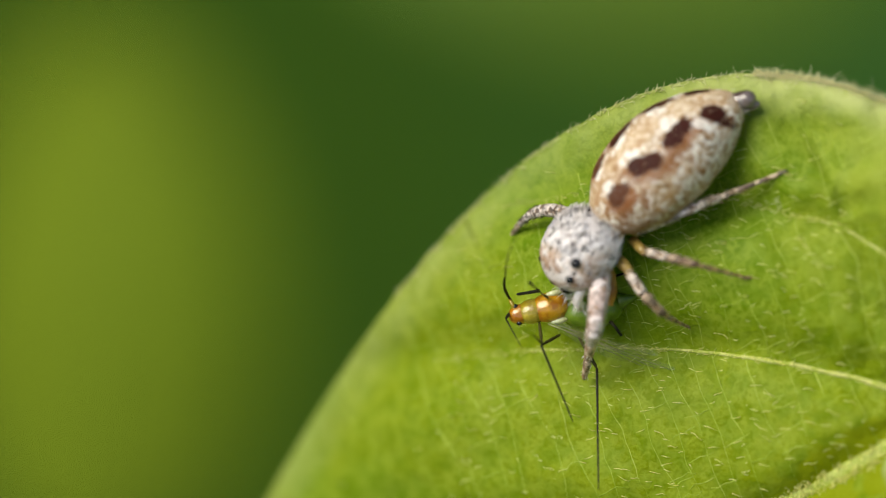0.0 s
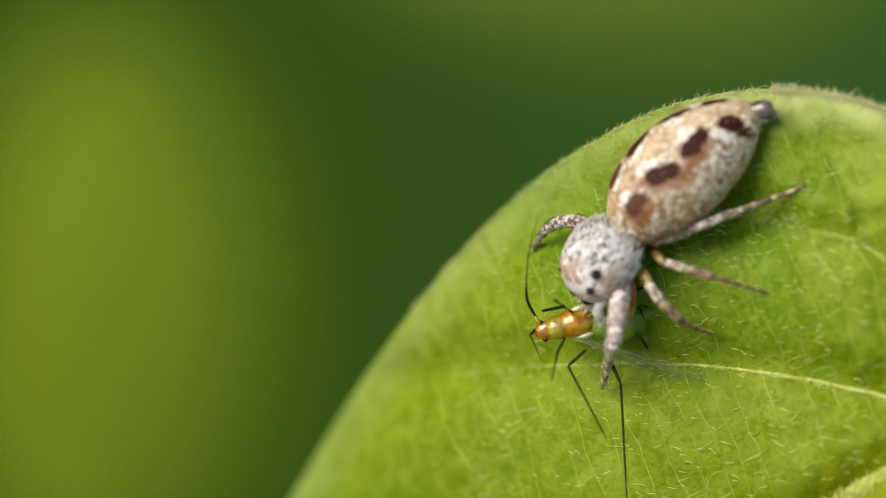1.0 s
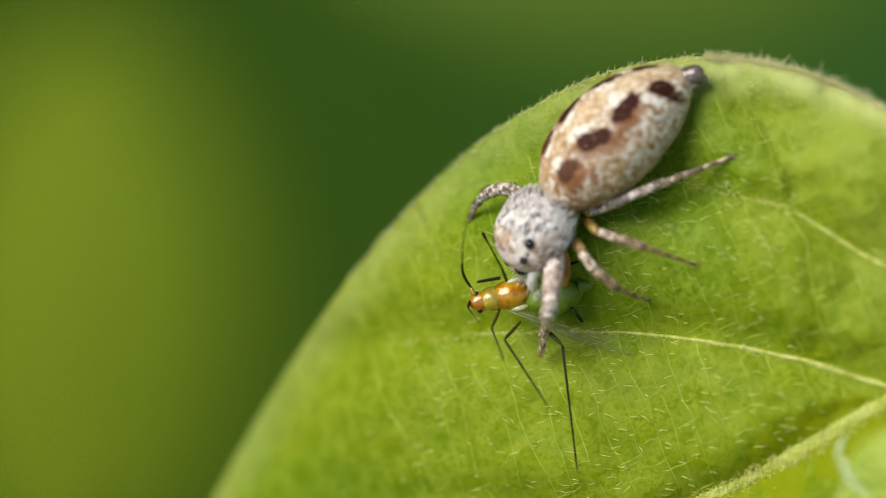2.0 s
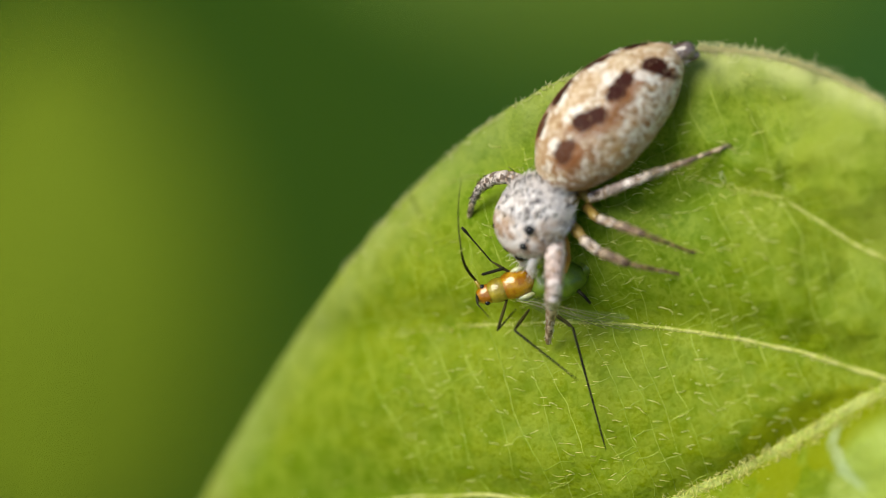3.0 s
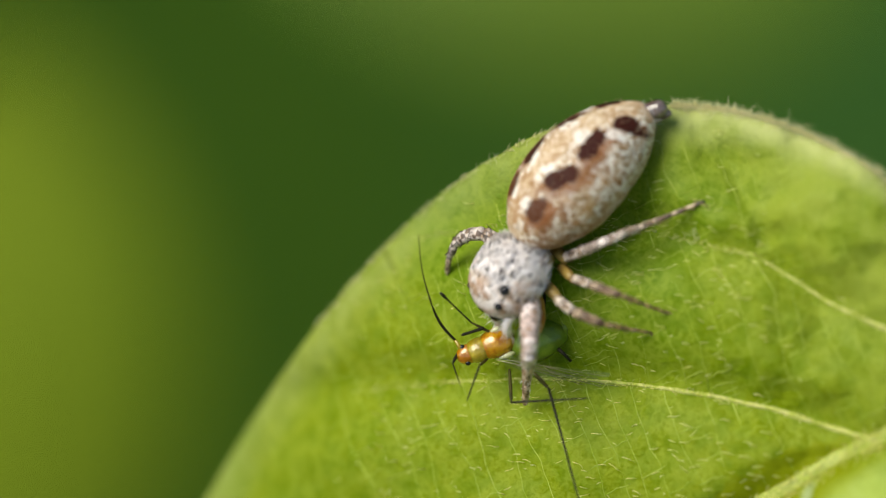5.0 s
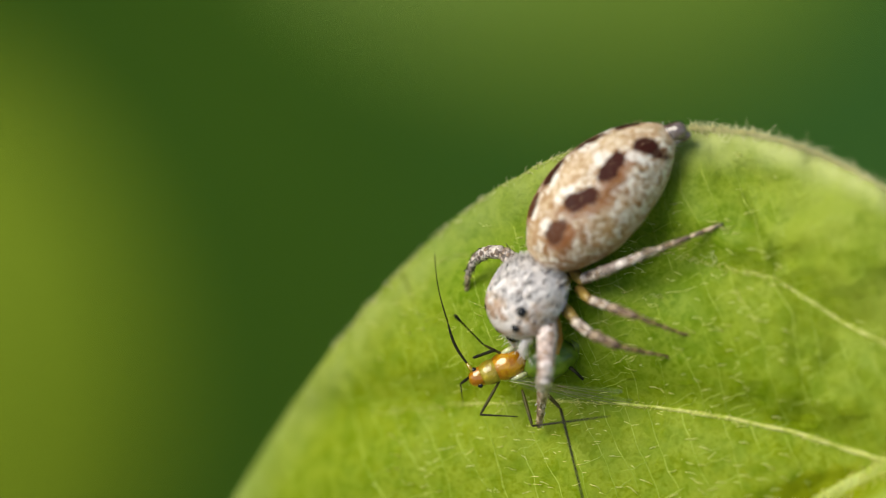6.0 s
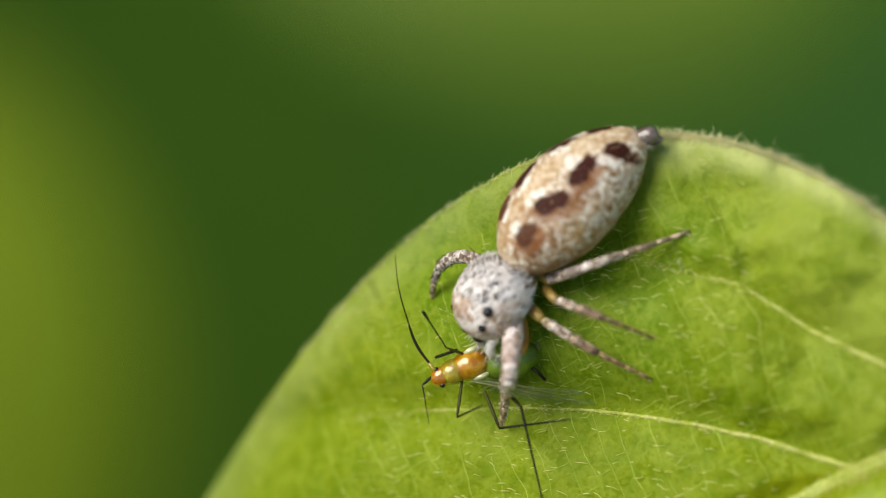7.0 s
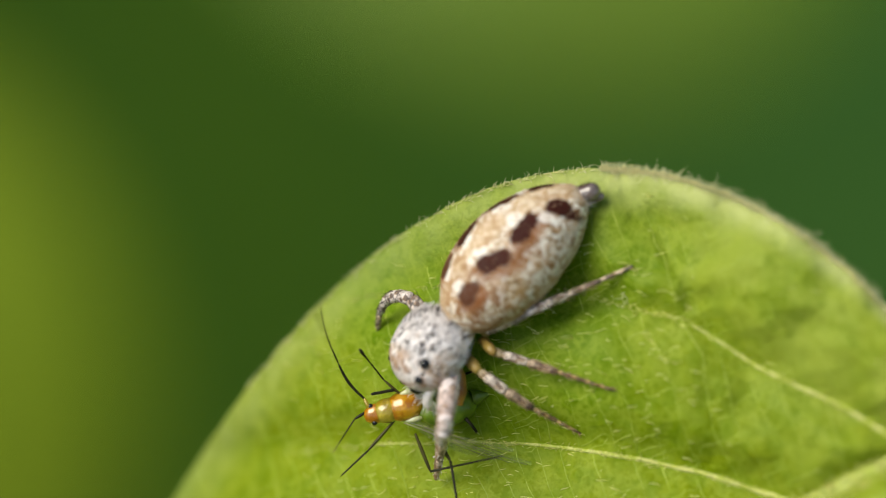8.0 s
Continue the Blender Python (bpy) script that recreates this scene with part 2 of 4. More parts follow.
# how far each spot swings outwards towards its front
SLANT = [-0.30, -0.30, 0.25, 0.08]
# where the pale patch lies off each spot, in its half lengths and half widths
PALE = [(0.4, -1.4), (0.4, -1.5), (0.3, -1.7), (1.35, 0.8)]


def carapace_material():
    net = Net("scaly_white_carapace")
    patch = net.step(net.noise(1.8, 4, 0.65), 0.50, 0.64)
    color = net.mix(patch, (0.96, 0.91, 0.90), (0.62, 0.46, 0.35))
    stretch = net.add("ShaderNodeVectorMath", net.mm, (5.0, 24.0, 24.0), operation="MULTIPLY").outputs[0]
    streak = net.noise(1.0, 3, 0.6, stretch)
    color = net.mix(net.step(streak, 0.42, 0.60, 0.0, 0.20), color, (0.50, 0.44, 0.42))
    wide = net.add("ShaderNodeVectorMath", net.mm, (5.0, 17.0, 17.0), operation="MULTIPLY").outputs[0]
    fleck = net.step(net.noise(1.0, 4, 0.65, wide), 0.56, 0.60)
    color = net.mix(net.math("MULTIPLY", fleck, 0.85), color, (0.06, 0.045, 0.045))
    # the face is tan, with a dusky blotch
    front = net.step(net.math("ADD", net.add("ShaderNodeSeparateXYZ", net.mm).outputs[0], net.math("MULTIPLY", net.noise(2.2, 3), 0.9)), 0.40, 0.95)
    color = net.mix(net.math("MULTIPLY", net.math("MULTIPLY", front, net.step(net.noise(4.0, 3), 0.40, 0.58, 0.25, 1.0)), 0.8), color, (0.36, 0.19, 0.09))
    net.bump(streak, 0.03)
    return net.finish(color, 0.5)


def leg_material(name, pale, ring, length=1.0, strength=0.6, flecks=0.53):
    """Pale segment with a dark ring towards its end, a weaker one near its start, and flecks along it."""
    net = Net(name)
    x = net.math("ADD", net.add("ShaderNodeSeparateXYZ", net.mm).outputs[0], net.math("MULTIPLY", net.math("SUBTRACT", net.noise(4.0), 0.5), 0.22))
    near_end = net.step(x, length * 0.74, length * 0.90)
    band = net.step(net.math("ABSOLUTE", net.math("SUBTRACT", x, length * 0.30)), length * 0.07, length * 0.16, 0.55, 0.0)
    color = net.mix(net.step(net.noise(6.0, 4), 0.50, 0.60), pale, tuple(c * f for c, f in zip(pale, (0.50, 0.40, 0.30))))
    color = net.mix(net.math("MULTIPLY", net.math("MAXIMUM", near_end, band), strength), color, ring)
    fleck = net.step(net.noise(13.0, 3, 0.7), flecks, flecks + 0.05)
    color = net.mix(net.math("MULTIPLY", fleck, 0.75), color, (0.06, 0.04, 0.04))
    net.bump(net.noise(18.0, 2), 0.03)
    return net.finish(color, 0.45)


def clear_wing_material():
    net = Net("clear_wing")
    net.finish((0.85, 0.88, 0.80), 0.18, IOR=1.4)
    clear = net.add("ShaderNodeBsdfTransparent", (0.97, 0.98, 0.95))
    blend = net.add("ShaderNodeMixShader", 0.05, clear.outputs[0], net.shader.outputs[0])
    net.tree.links.new(blend.outputs[0], net.out.inputs["Surface"])
    return net.mat


M = {
    "leaf": leaf_material(),
    "vein": speckled("pale_vein", (0.56, 0.58, 0.17), (0.36, 0.43, 0.04), 4.0, 0.4, 0.6, 0.7, 9.0),
    "fine_vein": speckled("fine_pale_vein", (0.45, 0.55, 0.07), (0.31, 0.43, 0.02), 1.6, 0.4, 0.6, 0.45, 9.0),
    "leaf_hair": hair_material(),
    "fringe": fringe_material(),
    "midrib": speckled("green_midrib", (0.43, 0.50, 0.10), (0.33, 0.41, 0.03), 1.5, 0.4, 0.6, 0.6, 9.0, 0.05),
    "stem": speckled("green_stem", (0.20, 0.30, 0.05), (0.12, 0.20, 0.03), 0.4, 0.4, 0.6, 0.5, 4.0),
    "ground": speckled("mossy_ground", (0.05, 0.075, 0.02), (0.035, 0.03, 0.02), 0.02, 0.42, 0.6, 0.9, 0.2, 2.0),
    "thicket": thicket_material(),
    # how brightly each far leaf is lit is put into its colour
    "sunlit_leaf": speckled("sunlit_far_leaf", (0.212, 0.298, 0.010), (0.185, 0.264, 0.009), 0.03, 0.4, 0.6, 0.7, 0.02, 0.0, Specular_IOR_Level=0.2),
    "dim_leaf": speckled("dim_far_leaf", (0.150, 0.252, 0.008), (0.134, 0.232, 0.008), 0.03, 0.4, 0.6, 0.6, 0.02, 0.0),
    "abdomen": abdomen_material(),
    "carapace": carapace_material(),
    "eye": speckled("black_eye", (0.012, 0.012, 0.014), (0.02, 0.02, 0.025), 4.0, 0.4, 0.6, 0.06, 9.0, 0.0),
    "pale_hair": speckled("pale_scale_hair", (0.96, 0.93, 0.94), (0.86, 0.79, 0.76), 3.0, 0.4, 0.6, 0.35, 9.0, 0.0),
    "tan_hair": speckled("tan_scale_hair", (0.66, 0.52, 0.34), (0.45, 0.29, 0.15), 3.0, 0.4, 0.6, 0.35, 9.0, 0.0),
    "dark_hair": speckled("dark_bristle", (0.05, 0.035, 0.03), (0.03, 0.02, 0.02), 3.0, 0.4, 0.6, 0.35, 9.0, 0.0),
    "spinneret": speckled("grey_spinneret", (0.20, 0.16, 0.15), (0.09, 0.055, 0.045), 4.0, 0.4, 0.6, 0.08, 14.0, 0.01, Coat_Weight=1.0, Coat_Roughness=0.05),
    "femur": leg_material("pale_femur", (0.86, 0.77, 0.73), (0.17, 0.10, 0.07), 0.8, 0.7, 0.51),
    "fore_segment": leg_material("whitish_fore_segment", (0.86, 0.75, 0.73), (0.42, 0.25, 0.18), 0.8, 0.45, 0.53),
    "fore_tip": leg_material("pinkish_fore_tip", (0.74, 0.56, 0.44), (0.34, 0.19, 0.11), 0.6, 0.7, 0.54),
    "tan_femur": leg_material("yellowish_femur", (0.60, 0.50, 0.32), (0.24, 0.14, 0.07), 0.8, 0.5),
    "tibia": leg_material("ringed_tibia", (0.76, 0.66, 0.57), (0.10, 0.06, 0.045), 0.6, 0.85, 0.50),
    "metatarsus": leg_material("ringed_metatarsus", (0.72, 0.60, 0.46), (0.11, 0.065, 0.045), 0.5, 0.85, 0.52),
    "brown_tibia": leg_material("brown_mottled_tibia", (0.50, 0.37, 0.25), (0.09, 0.05, 0.03), 0.6, 0.85, 0.50),
    "brown_tip": leg_material("brownish_leg_end", (0.52, 0.35, 0.15), (0.09, 0.05, 0.03), 0.5, 0.85, 0.52),
    "tarsus": leg_material("tan_tarsus", (0.62, 0.49, 0.34), (0.07, 0.055, 0.06), 0.62, 0.85),
    "dark_flecked": leg_material("black_flecked_segment", (0.74, 0.65, 0.60), (0.08, 0.05, 0.04), 0.7, 0.6, 0.475),
    "yellow_joint": speckled("yellow_soft_joint", (0.42, 0.29, 0.07), (0.27, 0.17, 0.04), 3.0, 0.4, 0.6, 0.3, 9.0, 0.01),
    "orange_joint": speckled("orange_leg_base", (0.52, 0.25, 0.045), (0.36, 0.14, 0.03), 3.0, 0.4, 0.6, 0.35, 9.0, 0.01),
    "aphid_amber": speckled("amber_shell", (0.56, 0.29, 0.008), (0.36, 0.13, 0.004), 4.0, 0.42, 0.6, 0.12, 5.5, 0.04, Coat_Weight=1.0, Coat_Roughness=0.03),
    "aphid_green": speckled("green_shell", (0.145, 0.235, 0.014), (0.085, 0.165, 0.008), 3.0, 0.42, 0.6, 0.3, 5.0, 0.03, Coat_Weight=0.3, Coat_Roughness=0.1),
    "aphid_olive": speckled("olive_shell", (0.47, 0.37, 0.03), (0.31, 0.22, 0.010), 4.0, 0.42, 0.6, 0.12, 5.5, 0.05, Coat_Weight=1.0, Coat_Roughness=0.03),
    "aphid_leg": speckled("dark_thin_leg", (0.022, 0.021, 0.010), (0.008, 0.008, 0.005), 2.0, 0.4, 0.6, 0.45, 9.0, 0.0, Specular_IOR_Level=0.2),
    "aphid_femur": speckled("olive_thin_leg", (0.08, 0.075, 0.018), (0.025, 0.022, 0.008), 1.2, 0.4, 0.6, 0.45, 9.0, 0.0, Specular_IOR_Level=0.2),
    "wing_base": speckled("whitish_cuticle", (0.62, 0.64, 0.36), (0.44, 0.45, 0.16), 5.0, 0.4, 0.6, 0.15, 9.0, 0.03, Coat_Weight=0.8, Coat_Roughness=0.06),
    "wing": clear_wing_material(),
    "wing_vein": speckled("brown_wing_vein", (0.30, 0.30, 0.14), (0.22, 0.20, 0.09), 2.0, 0.4, 0.6, 0.3, 9.0, 0.0),
}


# ---- building helpers ----
def part(name, bm, material, parent=None, label="", at=None, smooth=True):
    """Links a bmesh, made in millimetres, as one mesh object under a thing or part."""
    bmesh.ops.recalc_face_normals(bm, faces=bm.faces)
    for f in bm.faces:
        f.smooth = smooth
    bm.transform(Matrix.Scale(MM, 4))
    mesh = bpy.data.meshes.new(name)
    bm.to_mesh(mesh)
    bm.free()
    mesh.materials.append(M[material])
    ob = new(name, mesh)
    if parent:
        ob.parent = parent
    if at is not None:
        ob.matrix_basis = at
    return tagged(ob, label)


def raw_part(name, verts, faces, material, parent=None, label="", smooth=True):
    """The same from long lists, in millimetres."""
    mesh = bpy.data.meshes.new(name)
    mesh.from_pydata([(x * MM, y * MM, z * MM) for x, y, z in verts], [], faces)
    mesh.materials.append(M[material])
    mesh.polygons.foreach_set("use_smooth", [smooth] * len(faces))
    ob = new(name, mesh)
    if parent:
        ob.parent = parent
    return tagged(ob, label)


def tube_lists(verts, faces, points, radii, sides=8, flat=1.0):
    """Adds a tapered tube through the points to the lists; flat squeezes it across."""
    points = [Vector(p) for p in points]
    start = len(verts)
    side = None
    for i, p in enumerate(points):
        along = (points[min(i + 1, len(points) - 1)] - points[max(i - 1, 0)]).normalized()
        if side is None:
            side = along.cross(Vector((0.12, 0.21, 1))).normalized()
        side = (side - along * side.dot(along)).normalized()
        other = along.cross(side)
        for k in range(sides):
            a = 2 * math.pi * k / sides
            verts.append(tuple(p + float(radii[i]) * (math.cos(a) * side + flat * math.sin(a) * other)))
    for i in range(len(points) - 1):
        for k in range(sides):
            a, b = start + i * sides + k, start + i * sides + (k + 1) % sides
            faces.append((a, b, b + sides, a + sides))
    faces.append(tuple(range(start + sides - 1, start - 1, -1)))
    end = start + (len(points) - 1) * sides
    faces.append(tuple(range(end, end + sides)))


def tube(points, radii, sides=10, flat=1.0):
    verts, faces = [], []
    tube_lists(verts, faces, points, radii, sides, flat)
    return mesh_of(verts, faces)


def mesh_of(verts, faces):
    bm = bmesh.new()
    made = [bm.verts.new(v) for v in verts]
    for f in faces:
        bm.faces.new([made[i] for i in f])
    return bm


def blob(shape, rings=40, sides=48, rough=0.0, grain=3.0):
    """A closed body along x: shape(t) for t from 0 to 1 gives x, half width, upper half height, lower half height, rise."""
    bm = bmesh.new()
    rows = []
    for i in range(rings + 1):
        x, wide, high, low, rise = shape(i / rings)
        row = []
        for k in range(sides):
            a = 2 * math.pi * k / sides
            c, s = math.cos(a), math.sin(a)
            p = Vector((x, wide * c, rise + (high if s > 0 else low) * s))
            if rough:
                p += rough * noise.noise(p * grain) * Vector((0.3, c, s))
            row.append(bm.verts.new(p))
        rows.append(row)
    for a, b in zip(rows, rows[1:]):
        for k in range(sides):
            bm.faces.new((a[k], a[(k + 1) % sides], b[(k + 1) % sides], b[k]))
    bm.faces.new(rows[0][::-1])
    bm.faces.new(rows[-1])
    return bm


def aim(origin, direction, up=(0, 0, 1)):
    """A pose at origin, in millimetres, whose x points along the direction and whose z keeps near up."""
    x = Vector(direction).normalized()
    y = Vector(up).cross(x).normalized()
    z = x.cross(y)
    m = Matrix((x, y, z)).transposed().to_4x4()
    m.translation = Vector(origin) * MM
    return m


# ---- the large structure ----
LEAF_BACK, LEAF_LONG, LEAF_WIDE = -3.08, 22.27, 23.64
# where a side vein leaves the midrib, how far it climbs across, how fast it bends over
SIDE_VEINS = [(-2.10, 8.25, 3.3), (0.16, 7.15, 6.6), (6.16, 3.2, 3.3), (10.4, 2.6, 3.0)]


# the outer fork of the first side vein: where it starts along the midrib, its lean
FORK = (0.76, -0.04)


def rib(s):
    """The midrib swings off the leaf's axis towards its base."""
    return 0.30 / (1 + math.exp((s - 1.9) / 0.9)) - 0.08


def leaf_half_width(s):
    x = min(max((s - LEAF_BACK) / LEAF_LONG, 0.0), 1.0)
    return LEAF_WIDE * x ** 0.523 * (1 - x) ** 1.196


def leaf_uv(s, n):
    """Stage u, v over a point of the leaf; n is positive on the half that the spider sits on."""
    return LEAF_U - 0.898 * s - 0.441 * n, LEAF_V - 0.441 * s + 0.898 * n


def leaf_sn(u, v):
    du, dv = u - LEAF_U, v - LEAF_V
    return -0.898 * du - 0.441 * dv, -0.441 * du + 0.898 * dv


# the first side vein runs straight out to a knee, where it forks, and goes on at a flatter angle
KNEE_S = (-2.1, -1.64, -1.23, -0.06, 0.79, 1.21, 1.96, 2.4, 4.0, 6.5, 10.0)
KNEE_N = (0.0, 0.80, 1.43, 2.95, 4.37, 4.66, 5.29, 5.70, 6.70, 7.50, 8.00)


def side_vein(k, s):
    start, climb, bend = SIDE_VEINS[k]
    if k == 0:
        return float(np.interp(s, KNEE_S, KNEE_N)) if s > start else None
    return climb * (1 - math.exp(-(s - start) / bend)) if s > start else None


def leaf_w(s, n):
    """Height of the blade towards the lens: tilted, folded along the midrib, rolled back at the margin, quilted between the veins."""
    u, v = leaf_uv(s, n)
    half = max(leaf_half_width(s), 0.4)
    edge = min(abs(n) / half, 1.0)
    off = n - rib(s)
    roll = 5.0 - 2.4 * min(max((u - 2.5) / 4.0, 0.0), 1.0)
    w = 0.45 * (u - 2.4) - roll * max(0.0, edge - 0.55) ** 2
    w -= 0.045 * max(0.0, 2.0 - u) ** 2
    w += 0.35 * abs(off) * 0.25 if off > 0 else 0.42 * abs(off)
    w += 0.24 * noise.noise(Vector((s * 0.30, n * 0.30, 2.0))) + 0.15 * noise.noise(Vector((s * 0.8, n * 0.8, 5.0))) + 0.03 * noise.noise(Vector((s * 2.0, n * 2.0, 8.0)))
    loose = min(max((u - 4.2) / 2.2, 0.0), 1.0)
    w += loose * (0.16 * noise.noise(Vector((s * 0.75, n * 0.75, 14.0))) + 0.12 * noise.noise(Vector((s * 1.5, n * 1.5, 17.0))) + 0.05 * noise.noise(Vector((s * 3.2, n * 3.2, 21.0))))
    # the blade drops off beyond the fork
    lean = FORK[0] + FORK[1] * (n - 4.3) - s
    if lean > 0:
        w -= 0.34 * (1 - math.exp(-(lean / 0.26) ** 2)) * math.exp(-lean / 1.0) * math.exp(-((n - 5.3) / 1.15) ** 4)
    w += 0.36 * math.exp(-((s - 1.0) ** 2 + (n + 1.05) ** 2) / 0.7)
    # it rises steeply above the second side vein
    second = side_vein(1, s)
    if second is not None and n > second:
        w += 0.24 * min((s - 0.16) / 1.5, 1.0) * (1 - math.exp(-((n - second) / 0.85) ** 2))
    near = abs(off) * 1.4
    for k in range(len(SIDE_VEINS)):
        at = side_vein(k, s)
        if at is not None and at < half:
            near = min(near, abs(abs(n) - at) * 0.85)
    near = min(near, abs(s - FORK[0] - FORK[1] * (n - 4.3)) + 1.2 * max(0.0, 4.4 - n) + 0.7 * max(0.0, n - 6.2))
    return w + 0.35 * (1 - math.exp(-(near / 0.62) ** 2))


def leaf_w_at(u, v):
    return leaf_w(*leaf_sn(u, v))


def on_leaf(s, n, lift=0.0):
    u, v = leaf_uv(s, n)
    return u, v, leaf_w(s, n) + lift


def half_gap(i, k, long, across):
    """Distance to the nearer margin, in millimetres, of one point of the blade's grid."""
    half = leaf_half_width(LEAF_BACK + LEAF_LONG * (0.5 - 0.5 * math.cos(math.pi * i / long)))
    return half * (1 - abs(math.sin(math.pi * (k / across - 0.5))))


def build_leaf():
    leaf = new("leaf")
    leaf.matrix_basis = STAGE
    tagged(leaf, "fresh yellow-green leaf with pale veins and downy hairs", "leaf")
    verts, faces = [], []
    long, across = 400, 300
    height = {}
    for side in (0.0, -0.14):
        for i in range(long + 1):
            s = LEAF_BACK + LEAF_LONG * (0.5 - 0.5 * math.cos(math.pi * i / long))
            half = leaf_half_width(s)
            for k in range(across + 1):
                n = half * math.sin(math.pi * (k / across - 0.5))
                ragged = 1 + 0.006 * noise.noise(Vector((s * 2.3, k / across, 0)))
                u, v = leaf_uv(s, n * ragged)
                thin = side * (1 - 0.55 * abs(n) / max(half, 0.01))
                if (i, k) not in height:
                    height[i, k] = leaf_w(s, n)
                verts.append((u, v, height[i, k] + thin))
    row, sheet = across + 1, (long + 1) * (across + 1)
    for i in range(long):
        for k in range(across):
            a = i * row + k
            faces.append((a, a + 1, a + row + 1, a + row))
            b = a + sheet
            faces.append((b, b + row, b + row + 1, b + 1))
        for k in (0, across):
            a, b = i * row + k, (i + 1) * row + k
            faces.append((a, b, b + sheet, a + sheet) if k == 0 else (a, a + sheet, b + sheet, b))
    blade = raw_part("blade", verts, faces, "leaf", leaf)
    # how near a point lies to the blade's edge
    margin = blade.data.attributes.new("margin", "FLOAT", "POINT")
    edge = [max(0.0, 1.0 - (half_gap(i // row % (long + 1), i % row, long, across)) / 1.15) for i in range(2 * sheet)]
    margin.data.foreach_set("value", edge)

    line = [on_leaf(LEAF_BACK + LEAF_LONG * t, rib(LEAF_BACK + LEAF_LONG * t), -0.01) for t in np.linspace(0.0, 0.97, 160)]
    girth = [(0.195 - 0.15 * t) * (1 + 0.10 * noise.noise(Vector((t * 60, 3, 1)))) for t in np.linspace(0, 1, 160)]
    part("midrib", tube(line, girth, 14, 0.42), "midrib", leaf)
    for half in (1, -1):
        for k, (start, climb, bend) in enumerate(SIDE_VEINS):
            if half < 0 and k in (1, 2):
                continue
            points, s = [], start
            while s < LEAF_BACK + LEAF_LONG and side_vein(k, s + 0.001) < 0.93 * leaf_half_width(s):
                across_here = side_vein(k, s + 0.001) + 0.05 * noise.noise(Vector((s * 1.5, k, 0)))
                points.append(on_leaf(s, half * max(across_here, half * rib(s)), -0.022))
                s += 0.12
            radii = [(0.062 * (1 - t) ** 1.3 if k else 0.085 * (1 - t) ** 3.2) * (1 + 0.55 * noise.noise(Vector((t * 37, k, 4)))) + 0.008 for t in np.linspace(0, 1, len(points))]
            part("side_vein", tube(points, radii, 8), "vein", leaf)

    # fine ladder veins between the side veins
    verts, faces = [], []
    rng = random.Random(4)
    for lower, upper, lean, first, last in ((1, 0, 0.10, -0.9, 6.8), (None, 1, 0.10, 0.6, 9.5), (1, None, 0.15, 3.6, 10.0), (0, None, 0.14, -1.5, 3.4)):
        s0 = first
        while s0 < last:
            half = leaf_half_width(s0)
            top = side_vein(upper, s0) if upper is not None else half * 0.9
            if top is None:
                s0 += 0.3
                continue
            top = min(top, half * 0.93)
            points, n, s = [], top, s0
            while n > 0.08 and len(points) < 80:
                floor_n = side_vein(lower, s) if lower is not None else 0.05
                if floor_n is not None and n < floor_n:
                    break
                points.append(on_leaf(s + 0.22 * noise.noise(Vector((s0 * 2.0, n * 0.7, 1))) + 0.05 * noise.noise(Vector((s0 * 5.0, n * 3.0, 1))), n, 0.0))
                n -= 0.13
                s += 0.13 * lean
                if rng.random() < 0.12 and len(points) > 2:
                    # a short cross link to the next one
                    link = []
                    way = 1 if rng.random() < 0.5 else -1
                    for j in range(5):
                        link.append(on_leaf(s + way * j * 0.13, n + 0.02 * j * rng.uniform(-1, 1), 0.0))
                    tube_lists(verts, faces, link, [0.011, 0.010, 0.009, 0.008, 0.005], 4)
            if len(points) > 3:
                tube_lists(verts, faces, points, [(0.0125 - 0.005 * i / len(points)) * (0.70 + 0.9 * noise.noise(Vector((s0 * 3, i * 0.25, 6)))) for i in range(len(points))], 4)
            s0 += rng.uniform(0.34, 0.62)
    net = raw_part("vein_network", verts, faces, "fine_vein", leaf)
    tagged(net, kind="stuff")

    # downy hairs, most of them lying flat
    verts, faces = [], []
    count = 0
    while count < 700:
        s, n = rng.uniform(-2.0, 13.0), rng.uniform(-1.2, 7.6)
        if n > 0.94 * leaf_half_width(s):
            continue
        u, v, w = on_leaf(s, n)
        if not (-1.5 < u < 6.2 and -5.0 < v < 2.6) and rng.random() > (0.22 if u < 6.0 else 0.07):
            continue
        count += 1
        angle, length = rng.gauss(0.10, 0.28) + (math.pi if rng.random() < 0.25 else 0), rng.uniform(0.12, 0.28)
        rise = rng.uniform(0.35, 0.80)
        points = [(u, v, w - 0.01)]
        for j in range(1, 4):
            t = j / 3
            turn = angle + rng.uniform(-0.1, 0.1) - 0.35 * t * t * rng.uniform(0, 1)
            uu, vv = u + length * t * math.cos(turn), v + length * t * math.sin(turn)
            points.append((uu, vv, w + length * rise * math.sin(t * 2.0) * 0.6))
        tube_lists(verts, faces, points, [0.0066, 0.0060, 0.0044, 0.001], 5)
    tagged(raw_part("leaf_down", verts, faces, "leaf_hair", leaf), kind="stuff")

    # a fringe along the margin
    verts, faces = [], []
    for i in range(1700):
        s = rng.uniform(-3.0, 0.9) if rng.random() < 0.82 else rng.uniform(0.9, 9.0)
        half = leaf_half_width(s)
        n = half * (1.0 - 0.010 * rng.random() ** 2)
        u, v, w = on_leaf(s, n)
        slope = (leaf_half_width(s + 0.05) - leaf_half_width(s - 0.05)) / 0.1
        out = Vector((-slope, 1)).normalized()
        ou, ov = -0.898 * out.x - 0.441 * out.y, -0.441 * out.x + 0.898 * out.y
        angle = math.atan2(ov, ou) + rng.gauss(-0.75, 0.5)
